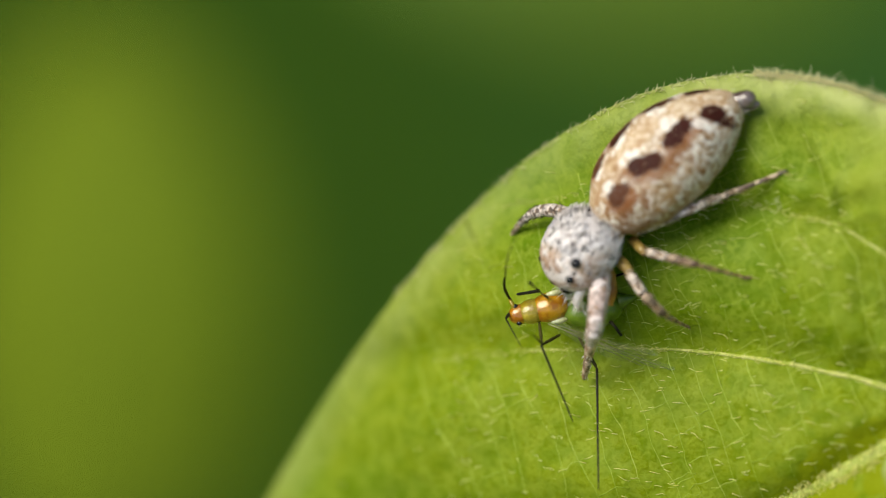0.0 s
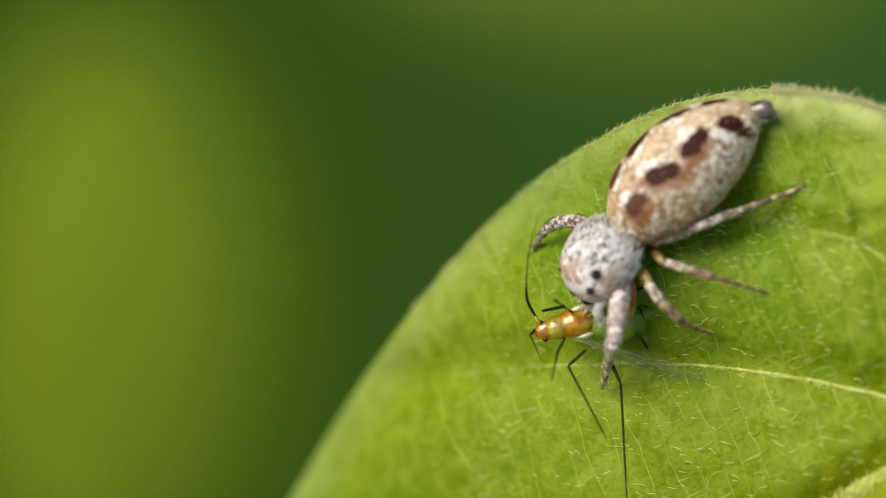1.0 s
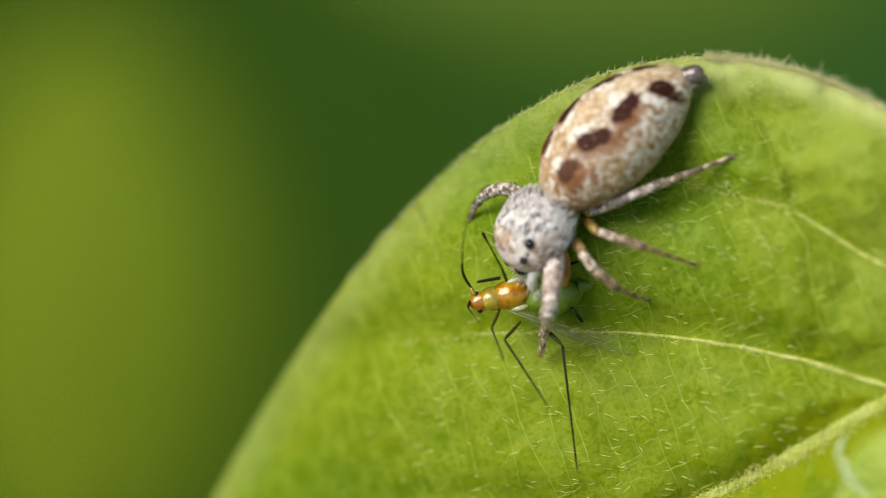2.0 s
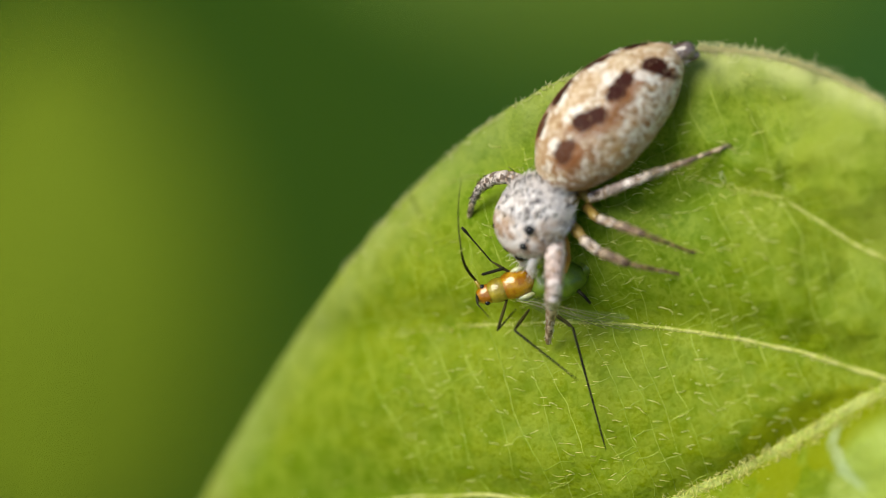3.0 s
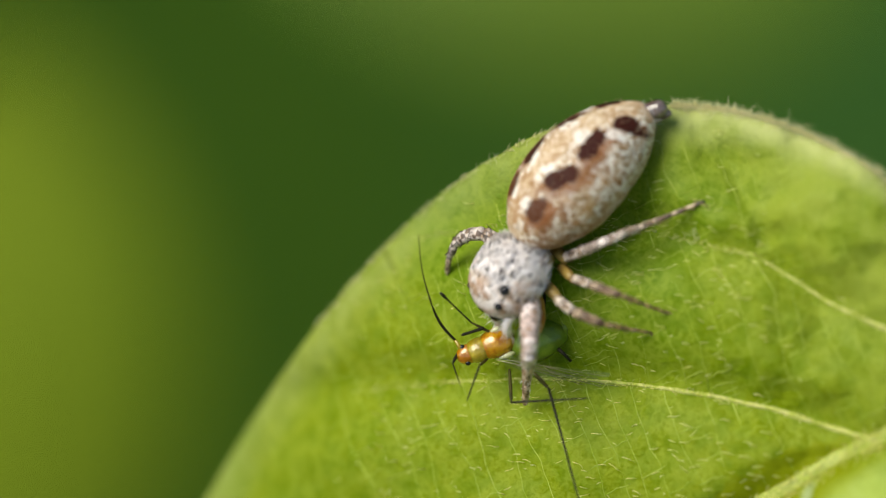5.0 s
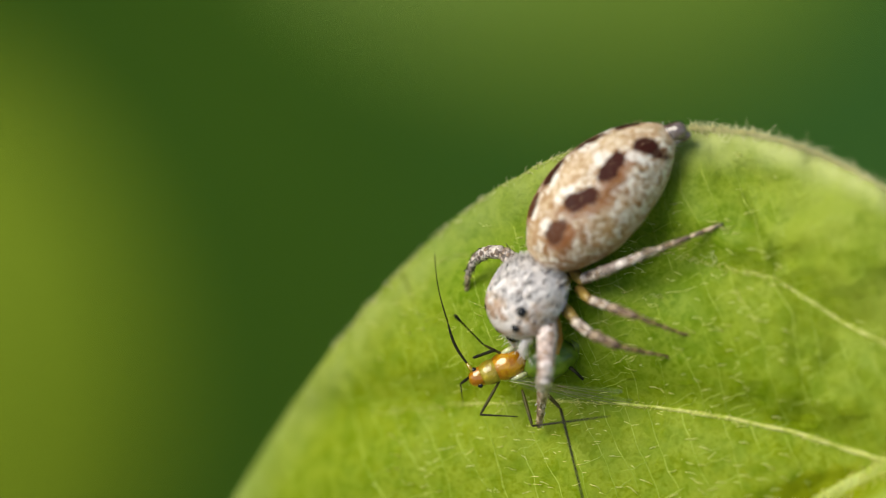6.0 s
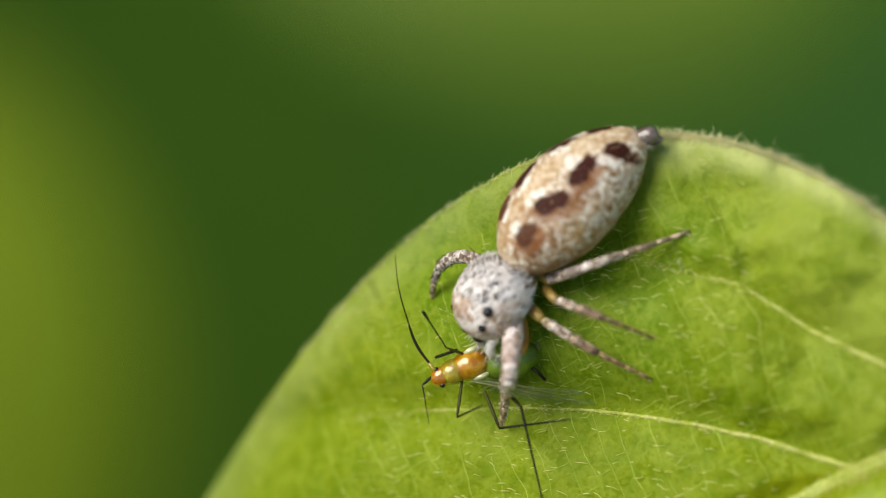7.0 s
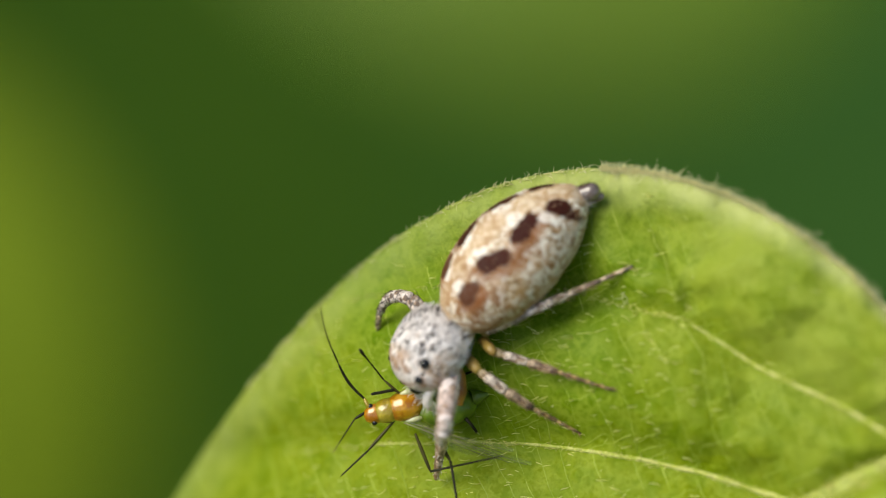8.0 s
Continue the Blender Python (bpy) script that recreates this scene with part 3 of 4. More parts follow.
        length, curl = rng.uniform(0.07, 0.19) * (1.9 if rng.random() < 0.06 else 1.0) * (1.0 if s < 0.9 else 0.7), rng.gauss(-0.7, 0.8)
        points = []
        for j in range(4):
            t = j / 3
            points.append((u + length * t * math.cos(angle + curl * t), v + length * t * math.sin(angle + curl * t), w + 0.03 + 0.16 * t * rng.uniform(0, 1.5)))
        tube_lists(verts, faces, points, [0.0052, 0.0048, 0.0036, 0.0012], 4)
    tagged(raw_part("margin_fringe", verts, faces, "fringe", leaf), kind="stuff")

    # down on the midrib
    verts, faces = [], []
    for i in range(1500):
        s, a = rng.uniform(-2.5, 9.0), rng.uniform(0.1, math.pi - 0.1)
        rad = 0.195 - 0.15 * (s - LEAF_BACK) / LEAF_LONG
        u, v, w = on_leaf(s, rib(s) + rad * math.cos(a))
        w += 0.35 * rad * math.sin(a)
        turn, length = rng.uniform(0, 2 * math.pi), rng.uniform(0.06, 0.16)
        points = [(u, v, w - 0.04)] + [(u + length * t * math.cos(turn), v + length * t * math.sin(turn), w + 0.06 * t) for t in (0.5, 1.0)]
        tube_lists(verts, faces, points, [0.007, 0.006, 0.003], 3)
    tagged(raw_part("midrib_down", verts, faces, "leaf_hair", leaf), kind="stuff")

    # down on the first two side veins
    verts, faces = [], []
    for i in range(650):
        k = rng.randrange(2)
        s = SIDE_VEINS[k][0] + rng.uniform(0.1, 8.5)
        u, v, w = on_leaf(s, side_vein(k, s) + rng.gauss(0, 0.04))
        turn, length = rng.gauss(0.2, 0.7) + math.pi * rng.randrange(2), rng.uniform(0.04, 0.10)
        points = [(u, v, w)] + [(u + length * t * math.cos(turn), v + length * t * math.sin(turn), w + 0.03 + 0.02 * t) for t in (0.5, 1.0)]
        tube_lists(verts, faces, points, [0.006, 0.005, 0.002], 3)
    tagged(raw_part("vein_down", verts, faces, "leaf_hair", leaf), kind="stuff")

    # the stalk runs out of the leaf's base to the twig that carries it
    a, b = on_leaf(LEAF_BACK + 0.1, 0), (19.0, 1.0, -14.0)
    stalk = [Vector(a).lerp(Vector(b), t) + Vector((0, 1.6 * math.sin(math.pi * t), 0)) for t in np.linspace(0, 1, 14)]
    part("stalk", tube(stalk, [0.26 + 0.2 * t for t in np.linspace(0, 1, 14)], 10), "stem", leaf)
    return leaf


def build_twig():
    """The stem that carries the leaf, rooted in the ground."""
    top = stage(19.0, 1.0, -14.0)
    points = [Vector((top.x + 0.004 * math.sin(7 * t) + 0.03 * (1 - t), top.y + 0.02 * (1 - t), -0.01 + (top.z + 0.03) * t)) / MM for t in np.linspace(0, 1, 40)]
    twig = part("stem", tube(points, [3.2 - 2.2 * t for t in np.linspace(0, 1, 40)], 12), "stem")
    return tagged(twig, "slender green stem rising from the ground", "plant stem")


def build_lint():
    """A few curled white fibres caught on the down of the leaf."""
    rng = random.Random(31)
    verts, faces = [], []
    for i in range(5):
        s, n = 1.52 + rng.gauss(0, 0.10), 5.02 + rng.gauss(0, 0.16)
        turn, curl, points = rng.uniform(0, 6.28), rng.choice((-1, 1)) * rng.uniform(1.2, 3.0), []
        u, v, w = on_leaf(s, n)
        for j in range(9):
            points.append((u, v, w + 0.02 + 0.05 * math.sin(j * 0.39)))
            u, v = u + 0.035 * math.cos(turn + curl * j / 8), v + 0.035 * math.sin(turn + curl * j / 8)
        tube_lists(verts, faces, points, [0.0055 - 0.0004 * j for j in range(9)], 5)
    lint = raw_part("lint", verts, faces, "fringe")
    lint.matrix_basis = STAGE
    return tagged(lint, "tuft of curled white fibres caught on the leaf", "lint")


def build_ground():
    verts, faces = [], []
    for i in range(61):
        for k in range(61):
            x, y = (i - 30) / 30, (k - 30) / 30
            x, y = 60 * x * abs(x) ** 2, 60 * y * abs(y) ** 2
            verts.append((x / MM, y / MM, 25 * noise.noise(Vector((x, y, 0)) * 2.0) - 20))
    for i in range(60):
        for k in range(60):
            a = i * 61 + k
            faces.append((a, a + 61, a + 62, a + 1))
    return tagged(raw_part("ground", verts, faces, "ground"), "mossy dark green ground far below", "ground", kind="structure")


def build_backdrop():
    """A wall of shaded thicket far behind."""
    verts, faces = [], []
    for i in range(49):
        a = math.pi * (0.02 + 0.96 * i / 48)
        for k in range(13):
            r = 0.62 + 0.05 * noise.noise(Vector((i * 0.4, k * 0.4, 3)))
            verts.append((r * math.cos(a) / MM, r * math.sin(a) / MM, (-0.05 + 1.1 * k / 12) / MM))
    for i in range(48):
        for k in range(12):
            a = i * 13 + k
            faces.append((a, a + 1, a + 14, a + 13))
    return tagged(raw_part("backdrop", verts, faces, "thicket"), "shaded dark green thicket, far out of focus", "foliage", kind="structure")


def build_far_leaf(u, v, w, size, tone, turn, label, facing):
    """A broad leaf well behind the subject."""
    def place(x, y):
        half = 0.72 * (x + 0.002) ** 0.5 * (1.002 - x) ** 0.7
        z = 0.05 * math.sin(3 * x) - 0.46 * half * y * y + 0.02 * noise.noise(Vector((x * 3, y * 2, size)))
        return ((x - 0.5) * size, half * y * size, z * size)

    verts, faces = [], []
    for i in range(25):
        for k in range(13):
            verts.append(place(i / 24, k / 6 - 1))
    for i in range(24):
        for k in range(12):
            a = i * 13 + k
            faces.append((a, a + 1, a + 14, a + 13))
    leaf = new("broad_leaf")
    leaf.matrix_basis = STAGE @ Matrix.Translation((u * MM, v * MM, w * MM)) @ pose(0, 0, 0, facing[0], facing[1], turn)
    raw_part("blade", verts, faces, tone, leaf)
    part("midrib", tube([place(t, 0) for t in np.linspace(0, 1, 20)], [1.1 - 0.9 * t for t in np.linspace(0, 1, 20)], 8), tone, leaf)
    stalk = [place(0, 0), (-0.62 * size, 0.02 * size, -0.05 * size), (-0.85 * size, 0.0, -0.22 * size)]
    part("stalk", tube(stalk, [1.1, 1.2, 1.4], 8), "stem", leaf)
    return tagged(leaf, label, "leaf", "leaves behind")


leaf = build_leaf()
build_twig()
build_lint()
build_ground()
build_backdrop()
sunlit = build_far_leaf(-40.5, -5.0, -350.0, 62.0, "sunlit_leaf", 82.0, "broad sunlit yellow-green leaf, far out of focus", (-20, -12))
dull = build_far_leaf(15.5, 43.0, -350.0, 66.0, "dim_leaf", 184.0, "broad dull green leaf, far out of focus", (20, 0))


def stalk_end(far_leaf, size):
    return far_leaf.matrix_basis @ (Vector((-0.85 * size, 0.0, -0.22 * size)) * MM)


def build_far_stem(top):
    """The stem that carries a leaf behind, rooted in the ground."""
    points = [Vector((top.x + 0.006 * math.sin(5 * t) * (1 - t), top.y + 0.01 * (1 - t), -0.03 + (top.z + 0.03) * t)) / MM for t in np.linspace(0, 1, 30)]
    return tagged(part("stem", tube(points, [3.0 - 1.6 * t for t in np.linspace(0, 1, 30)], 10), "stem"), "green stem of a shrub, out of focus", "plant stem")


build_far_stem(stalk_end(sunlit, 62.0))
build_far_stem(stalk_end(dull, 66.0))


# ---- the spider ----
def abdomen_shape(t):
    # a blunt front, widest past the middle, drawn in towards the spinnerets
    x = 1.84 - 3.62 * t
    r = (math.sin(math.pi * min(max(t, 0.0), 1.0) ** 0.92)) ** 0.52 if 0 < t < 1 else 0.0
    r = max(r, 0.03)
    return x, 1.10 * r * (1 - 0.12 * t), 1.0 * r * (1 - 0.03 * t), 0.90 * r, 0.10 * math.sin(math.pi * t) + 0.19 * t * t


def head_shape(t):
    x = -0.80 + 1.60 * t
    r = max((1 - abs(2 * t - 1) ** 2.4), 0.0) ** 0.5
    r = max(r, 0.05)
    return x, 0.755 * r, 0.64 * r * (0.9 + 0.15 * t), 0.60 * r, 0.0


def surface_hairs(shape, count, length, radius, seed, lean, keep, back=-1.0):
    """Short scale hairs on a body made by blob(), combed back along x."""
    rng = random.Random(seed)
    verts, faces = [], []
    while count:
        t, a = rng.uniform(0.03, 0.97), rng.uniform(-0.5, math.pi + 0.5)
        x, wide, high, low, rise = shape(t)
        c, s = math.cos(a), math.sin(a)
        p = Vector((x, wide * c, rise + (high if s > 0 else low) * s))
        if not keep(p, rng):
            continue
        count -= 1
        out = Vector((0.0, c / max(wide, 0.1), s / max(high, 0.1))).normalized()
        along = Vector((back, rng.gauss(0, 0.35), rng.gauss(0, 0.2)))
        along = (along - out * along.dot(out)).normalized()
        long = length * rng.uniform(0.6, 1.3)
        points = [p - out * 0.02, p + out * long * lean * 0.6 + along * long * 0.5, p + out * long * lean * 0.75 + along * long]
        tube_lists(verts, faces, points, [radius, radius * 0.9, radius * 0.25], 3)
    return verts, faces


SPIDER_UP = radians(38)
FORWARD = Vector((-0.742, -0.670, 0.0))
UP = Vector((-0.670 * math.sin(SPIDER_UP), 0.742 * math.sin(SPIDER_UP), math.cos(SPIDER_UP)))
SPIDER_TURN = Matrix((FORWARD, UP.cross(FORWARD), UP)).transposed()
SPIDER_AT = Vector((1.77, 1.55, 0.0))
SPIDER_AT.z = leaf_w_at(1.77, 1.55) + 1.0
ABDOMEN_AT = Vector((-1.655, 0.065, 0.29))


def spider_pose(right=0.0, down=0.0):
    at = SPIDER_AT + Vector((STEP * right, -STEP * down, 0))
    return STAGE @ Matrix.Translation(at * MM) @ SPIDER_TURN.to_4x4()


def to_spider(u, v, w, right=0.0, down=0.0):
    """A stage point in the spider's own space, in millimetres, when it has stepped by so much."""
    return SPIDER_TURN.transposed() @ (Vector((u - STEP * right, v + STEP * down, w)) - SPIDER_AT)


# name, hip in the spider's space, foot on the leaf (u, v), lift of the foot, knee height, girth, how early the knee comes
LEGS = [
    ("fore_left", (0.72, 0.80, -0.30), (1.68, -1.55), 0.30, 0.46, 1.05, 0.10),
    ("second_left", (0.33, 1.13, -0.35), (4.10, -0.22), 0.02, 0.24, 0.56, 0.13),
    ("third_left", (-0.12, 1.08, -0.35), (4.39, 0.18), 0.02, 0.20, 0.49, 0.14),
    ("hind_left", (-0.27, 0.60, -0.35), (5.09, 2.26), 0.02, 0.20, 0.57, 0.28),
    ("fore_right", (0.40, -0.40, -0.25), (0.14, 0.91), 0.02, 0.36, 0.82, 0.34),
    ("second_right", (0.50, -0.30, -0.42), (1.05, 1.20), 0.02, 0.10, 0.8, 0.30),
    ("third_right", (0.20, -0.30, -0.42), (2.00, 2.25), 0.02, 0.10, 0.8, 0.30),
    ("hind_right", (0.00, -0.30, -0.42), (2.90, 3.30), 0.02, 0.10, 0.8, 0.30),
]


def knee_way(name):
    if name == "fore_right":
        return tuple(SPIDER_TURN.transposed() @ Vector((0.05, 0.75, 0.66)))
    if name == "second_left":
        return tuple(SPIDER_TURN.transposed() @ Vector((-0.05, -0.30, 0.95)))
    return (0.0, 0.615, 0.788) if "left" in name else (0.0, 0.0, 1.0)


def segment(name, length, r0, r1, material, coat_material, parent, at, swell=1.05, bristles=14, seed=0):
    """One joint of a leg along its own x, with its bristles."""
    verts, faces = [], []
    rings = 11
    points = [(length * i / (rings - 1), 0, 0) for i in range(rings)]
    radii = []
    for i in range(rings):
        t = i / (rings - 1)
        r = r0 + (r1 - r0) * t
        radii.append(r * (1 + (swell - 1) * math.sin(math.pi * t)) * (0.80 if i in (0, rings - 1) else 1.0))
    tube_lists(verts, faces, points, radii, 14)
    plain = len(faces)
    rng = random.Random(seed)
    for i in range(bristles):
        t, a = rng.uniform(0.05, 0.95), rng.uniform(0, 2 * math.pi)
        r = (r0 + (r1 - r0) * t) * 0.95
        base = Vector((length * t, r * math.cos(a), r * math.sin(a)))
        out = Vector((0, math.cos(a), math.sin(a)))
        long = rng.uniform(0.05, 0.13)
        tip = base + out * long * 0.35 + Vector((long, 0, 0))
        tube_lists(verts, faces, [base, (base + tip) / 2 + out * 0.015, tip], [0.007, 0.006, 0.002], 3)
    ob = raw_part(name, verts, faces, material, parent)
    ob.data.materials.append(M[coat_material])
    ob.data.polygons.foreach_set("material_index", [0] * plain + [1] * (len(faces) - plain))
    ob.matrix_basis = at
    return ob


def bent(shape, reach):
    """The joints of a leg, flexed or stretched so that its foot comes to lie so far along x; its segments keep their length."""
    steps = [b - a for a, b in zip(shape, shape[1:])]
    sizes, angles = [d.length for d in steps], [math.atan2(d.z, d.x) for d in steps]

    def laid(flex):
        at, line = Vector((0, 0, 0)), [Vector((0, 0, 0))]
        for size, angle in zip(sizes, angles):
            at = at + Vector((size * math.cos(flex * angle), 0, size * math.sin(flex * angle)))
            line.append(at)
        return line

    low, high = 0.0, 1.9
    for i in range(40):
        flex = (low + high) / 2
        low, high = (flex, high) if laid(flex)[-1].length > reach else (low, flex)
    line = laid((low + high) / 2)
    turn = Matrix.Rotation(math.atan2(line[-1].z, line[-1].x), 3, "Y")
    return [turn @ p for p in line]


def build_spider():
    spider = new("spider")
    tagged(spider, "whitish jumping spider with brown-spotted cream abdomen, gripping an aphid", "spider")
    spider.matrix_basis = spider_pose()
    head = part("cephalothorax", blob(head_shape, 36, 44, 0.03, 2.5), "carapace", spider, "domed carapace covered in white scales", at=Matrix.Translation(Vector((0.78, 0.31, 0.0)) * MM) @ pose(0, 0, 0, 0, 14, 8))
    rng = random.Random(2)
    verts, faces = surface_hairs(head_shape, 1700, 0.15, 0.0060, 11, 0.28, lambda p, r: p.z > -0.2)
    tagged(raw_part("pale_hair_coat", verts, faces, "pale_hair", head), kind="stuff")
    verts, faces = surface_hairs(head_shape, 540, 0.11, 0.0066, 12, 0.36, lambda p, r: p.z > -0.1 and noise.noise(p * 8.0) > 0.12 + 0.25 * r.random())
    tagged(raw_part("dark_hair_coat", verts, faces, "dark_hair", head), kind="stuff")
    verts, faces = surface_hairs(head_shape, 900, 0.13, 0.0065, 13, 0.34, lambda p, r: p.z > -0.3 and p.x + 0.5 * noise.noise(p * 2.0) > 0.25)
    tagged(raw_part("tan_hair_coat", verts, faces, "tan_hair", head), kind="stuff")
    # eyes: two large ones in front, pairs along the edge of the crown
    for x, y, z, r in ((0.68, 0.20, -0.05, 0.16), (0.50, 0.45, 0.36, 0.085), (0.36, 0.49, 0.40, 0.040), (0.17, 0.45, 0.48, 0.105)):
        for way in (1, -1):
            bm = bmesh.new()
            bmesh.ops.create_uvsphere(bm, u_segments=24, v_segments=16, radius=r)
            part("eye", bm, "eye", head, "glossy black eye", at=Matrix.Translation(Vector((x, y * way * (1.0 if way > 0 else 0.88), z - (0.0 if way > 0 else 0.05))) * MM))
    # mouthparts
    for way in (1, -1):
        part("chelicera", tube([(1.00, 0.32 + 0.20 * way, -0.25), (1.16, 0.36 + 0.20 * way, -0.50), (1.14, 0.40 + 0.16 * way, -0.72)], [0.17, 0.17, 0.08], 12), "femur", spider)
        bend = [(0.95, 0.42 + 0.34 * way, -0.30), (1.30, 0.52 + 0.32 * way, -0.28), (1.46, 0.58 + 0.24 * way, -0.48), (1.50, 0.62 + 0.18 * way, -0.74)]
        verts, faces = [], []
        tube_lists(verts, faces, bend, [0.09, 0.10, 0.10, 0.06], 10)
        for i in range(60):
            t = rng.uniform(0.25, 2.9)
            base = Vector(bend[int(t)]).lerp(Vector(bend[int(t) + 1]), t % 1)
            out = Vector((rng.gauss(0, 1), rng.gauss(0, 1), rng.gauss(0, 1))).normalized()
            tube_lists(verts, faces, [base + out * 0.07, base + out * 0.15 + Vector((0.03, 0, -0.03)), base + out * 0.20 + Vector((0.08, 0, -0.08))], [0.008, 0.006, 0.002], 3)
        part("palp", mesh_of(verts, faces), "pale_hair", spider, "white hairy palp")
    part("waist", tube([(-0.35, 0, -0.12), (0.0, 0, -0.12), (0.30, 0, -0.15)], [0.25, 0.17, 0.25], 12), "yellow_joint", spider)
    part("sternum", blob(lambda t: (0.95 - 1.25 * t, 0.50 * math.sin(math.pi * (0.04 + 0.92 * t)) ** 0.5, 0.1, 0.2, -0.48), 14, 20), "yellow_joint", spider)

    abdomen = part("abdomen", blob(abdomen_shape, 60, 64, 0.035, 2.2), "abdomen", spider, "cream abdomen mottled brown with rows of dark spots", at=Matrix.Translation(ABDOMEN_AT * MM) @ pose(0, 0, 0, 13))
    verts, faces = surface_hairs(abdomen_shape, 420, 0.08, 0.0042, 21, 0.22, lambda p, r: p.z > -0.5 and noise.noise(p * 2.0) > -0.2)
    tagged(raw_part("scale_coat", verts, faces, "tan_hair", abdomen), kind="stuff")
    for y, z, r in ((0.05, 0.20, 0.185), (-0.10, 0.10, 0.12), (0.06, 0.03, 0.12)):
        line = [(-1.58, y * 0.8, z), (-1.70, y + 0.02, z), (-1.80, y + 0.07, z), (-1.88, y + 0.14, z), (-1.94, y + 0.20, z), (-1.98, y + 0.24, z), (-2.0, y + 0.26, z)]
        part("spinneret", tube(line, [r * 1.15, r * 1.05, r, r * 0.98, r * 0.85, r * 0.55, r * 0.15], 16), "spinneret", abdomen, "glossy dark brown spinneret")
    # a collar of short pale bristles round the spinnerets
    verts, faces = [], []
    for i in range(26):
        a = rng.uniform(0, 2 * math.pi)
        base = Vector((-1.66, 0.03 + 0.24 * math.cos(a), 0.13 + 0.24 * math.sin(a)))
        tip = base + Vector((-0.10, 0.05 * math.cos(a) + 0.04, 0.06 * math.sin(a))) * rng.uniform(0.6, 1.5)
        tube_lists(verts, faces, [base, (base + tip) / 2, tip], [0.003, 0.0026, 0.0015], 3)
    tagged(raw_part("bristle_collar", verts, faces, "pale_hair", abdomen), kind="stuff")

    legs = {}
    for k, (name, hip, foot, lift, knee, girth, early) in enumerate(LEGS):
        tip = to_spider(foot[0], foot[1], leaf_w_at(*foot) + lift)
        span = (tip - Vector(hip)).length
        leg = new("leg")
        leg.parent = spider
        leg.matrix_basis = aim(hip, tip - Vector(hip), knee_way(name))
        joints = [Vector((0, 0, 0)), Vector((early * span, 0, knee * span)), Vector(((early + 0.13) * span, 0, knee * span * 1.06)),
                  Vector(((early * 0.45 + 0.42) * span, 0, knee * span * 0.62)), Vector(((early * 0.2 + 0.72) * span, 0, knee * span * 0.24)), Vector((span, 0, 0))]
        if name == "fore_right":
            # held in a low arch
            joints = [Vector((x * span, 0, z * span)) for x, z in ((0, 0), (0.18, 0.235), (0.38, 0.28), (0.61, 0.25), (0.82, 0.14), (1.0, 0.0))]
        if name in ("second_left", "third_left"):
            # drawn up, with the knee towards the lens
            joints = [Vector((x * span, 0, z * span)) for x, z in ((0, 0), (0.03, 0.11), (0.20, 0.29), (0.50, 0.31), (0.76, 0.17), (1.0, 0.0))]
        kinds = (("femur", 0.19, 0.17, "femur"), ("patella", 0.16, 0.15, "femur"), ("tibia", 0.155, 0.12, "tibia"), ("metatarsus", 0.105, 0.08, "metatarsus"), ("tarsus", 0.08, 0.05, "tarsus"))
        parts = []
        for j, (kind, r0, r1, material) in enumerate(kinds):
            a, b = joints[j], joints[j + 1]
            if j == 0 and name in ("second_left", "third_left"):
                material, r0, r1 = "tan_femur", 0.10, 0.13
            if name in ("second_left", "third_left") and j:
                material = ("tibia", "brown_tibia", "brown_tip", "brown_tip")[j - 1]
            if name in ("second_left", "third_left") and j in (1, 2):
                r0, r1 = r0 * 1.18, r1 * 1.12
            if name in ("second_left", "third_left") and j > 2:
                r0, r1 = r0 * 0.82, r1 * 0.82
            if name == "fore_left":
                material = "fore_segment" if j < 3 else "fore_tip"
            if name == "fore_right" and j < 4:
                material = "dark_flecked"
            coat = {"fore_left": "pale_hair", "fore_right": "dark_hair"}[name] if "fore" in name else "tan_hair"
            parts.append(segment(kind, (b - a).length * 1.03, r0 * girth, r1 * girth, material, coat, leg, aim(a, b - a), bristles=(30, 0, 26, 22, 12)[j], seed=10 * k + j))
        way = 1 if "left" in name else -1
        inner = Vector((hip[0], hip[1] - 0.40 * way, hip[2] - 0.05))
        part("coxa", tube([inner, Vector(hip) - Vector((0, 0.12 * way, 0)), Vector(hip) + Vector((0, 0.10 * way, 0.04))], [0.20 * girth, 0.21 * girth, 0.15 * girth], 12), "yellow_joint", spider, "soft yellow leg base")
        if name == "fore_left":
            back = SPIDER_TURN.transposed()
            part("trochanter", tube([Vector(hip) + back @ Vector(p) for p in ((0.06, 0.15, -0.15), (0.16, -0.10, -0.16), (0.20, -0.40, -0.2), (0.17, -0.66, -0.25))], [0.10, 0.12, 0.11, 0.06], 14), "orange_joint", spider, "orange translucent leg base")
        legs[name] = (leg, joints, parts)
    return spider, abdomen, legs


spider, abdomen, legs = build_spider()


# ---- the aphid ----
APHID_LIFT = 0.80


def aphid_pose(right, down, lean):
    """Thorax at so many steps from the stage's middle; the head end dips by lean degrees."""
    u, v = STEP * right, -STEP * down
    a = radians(lean)
    x = Vector((-math.cos(a), -math.sin(a), 0))
    turn = Matrix((x, Vector((0, 0, 1)).cross(x), Vector((0, 0, 1)))).transposed()
    return STAGE @ Matrix.Translation(Vector((u, v, APHID_W)) * MM) @ turn.to_4x4()


APHID_W = leaf_w_at(0.9, -0.5) + APHID_LIFT


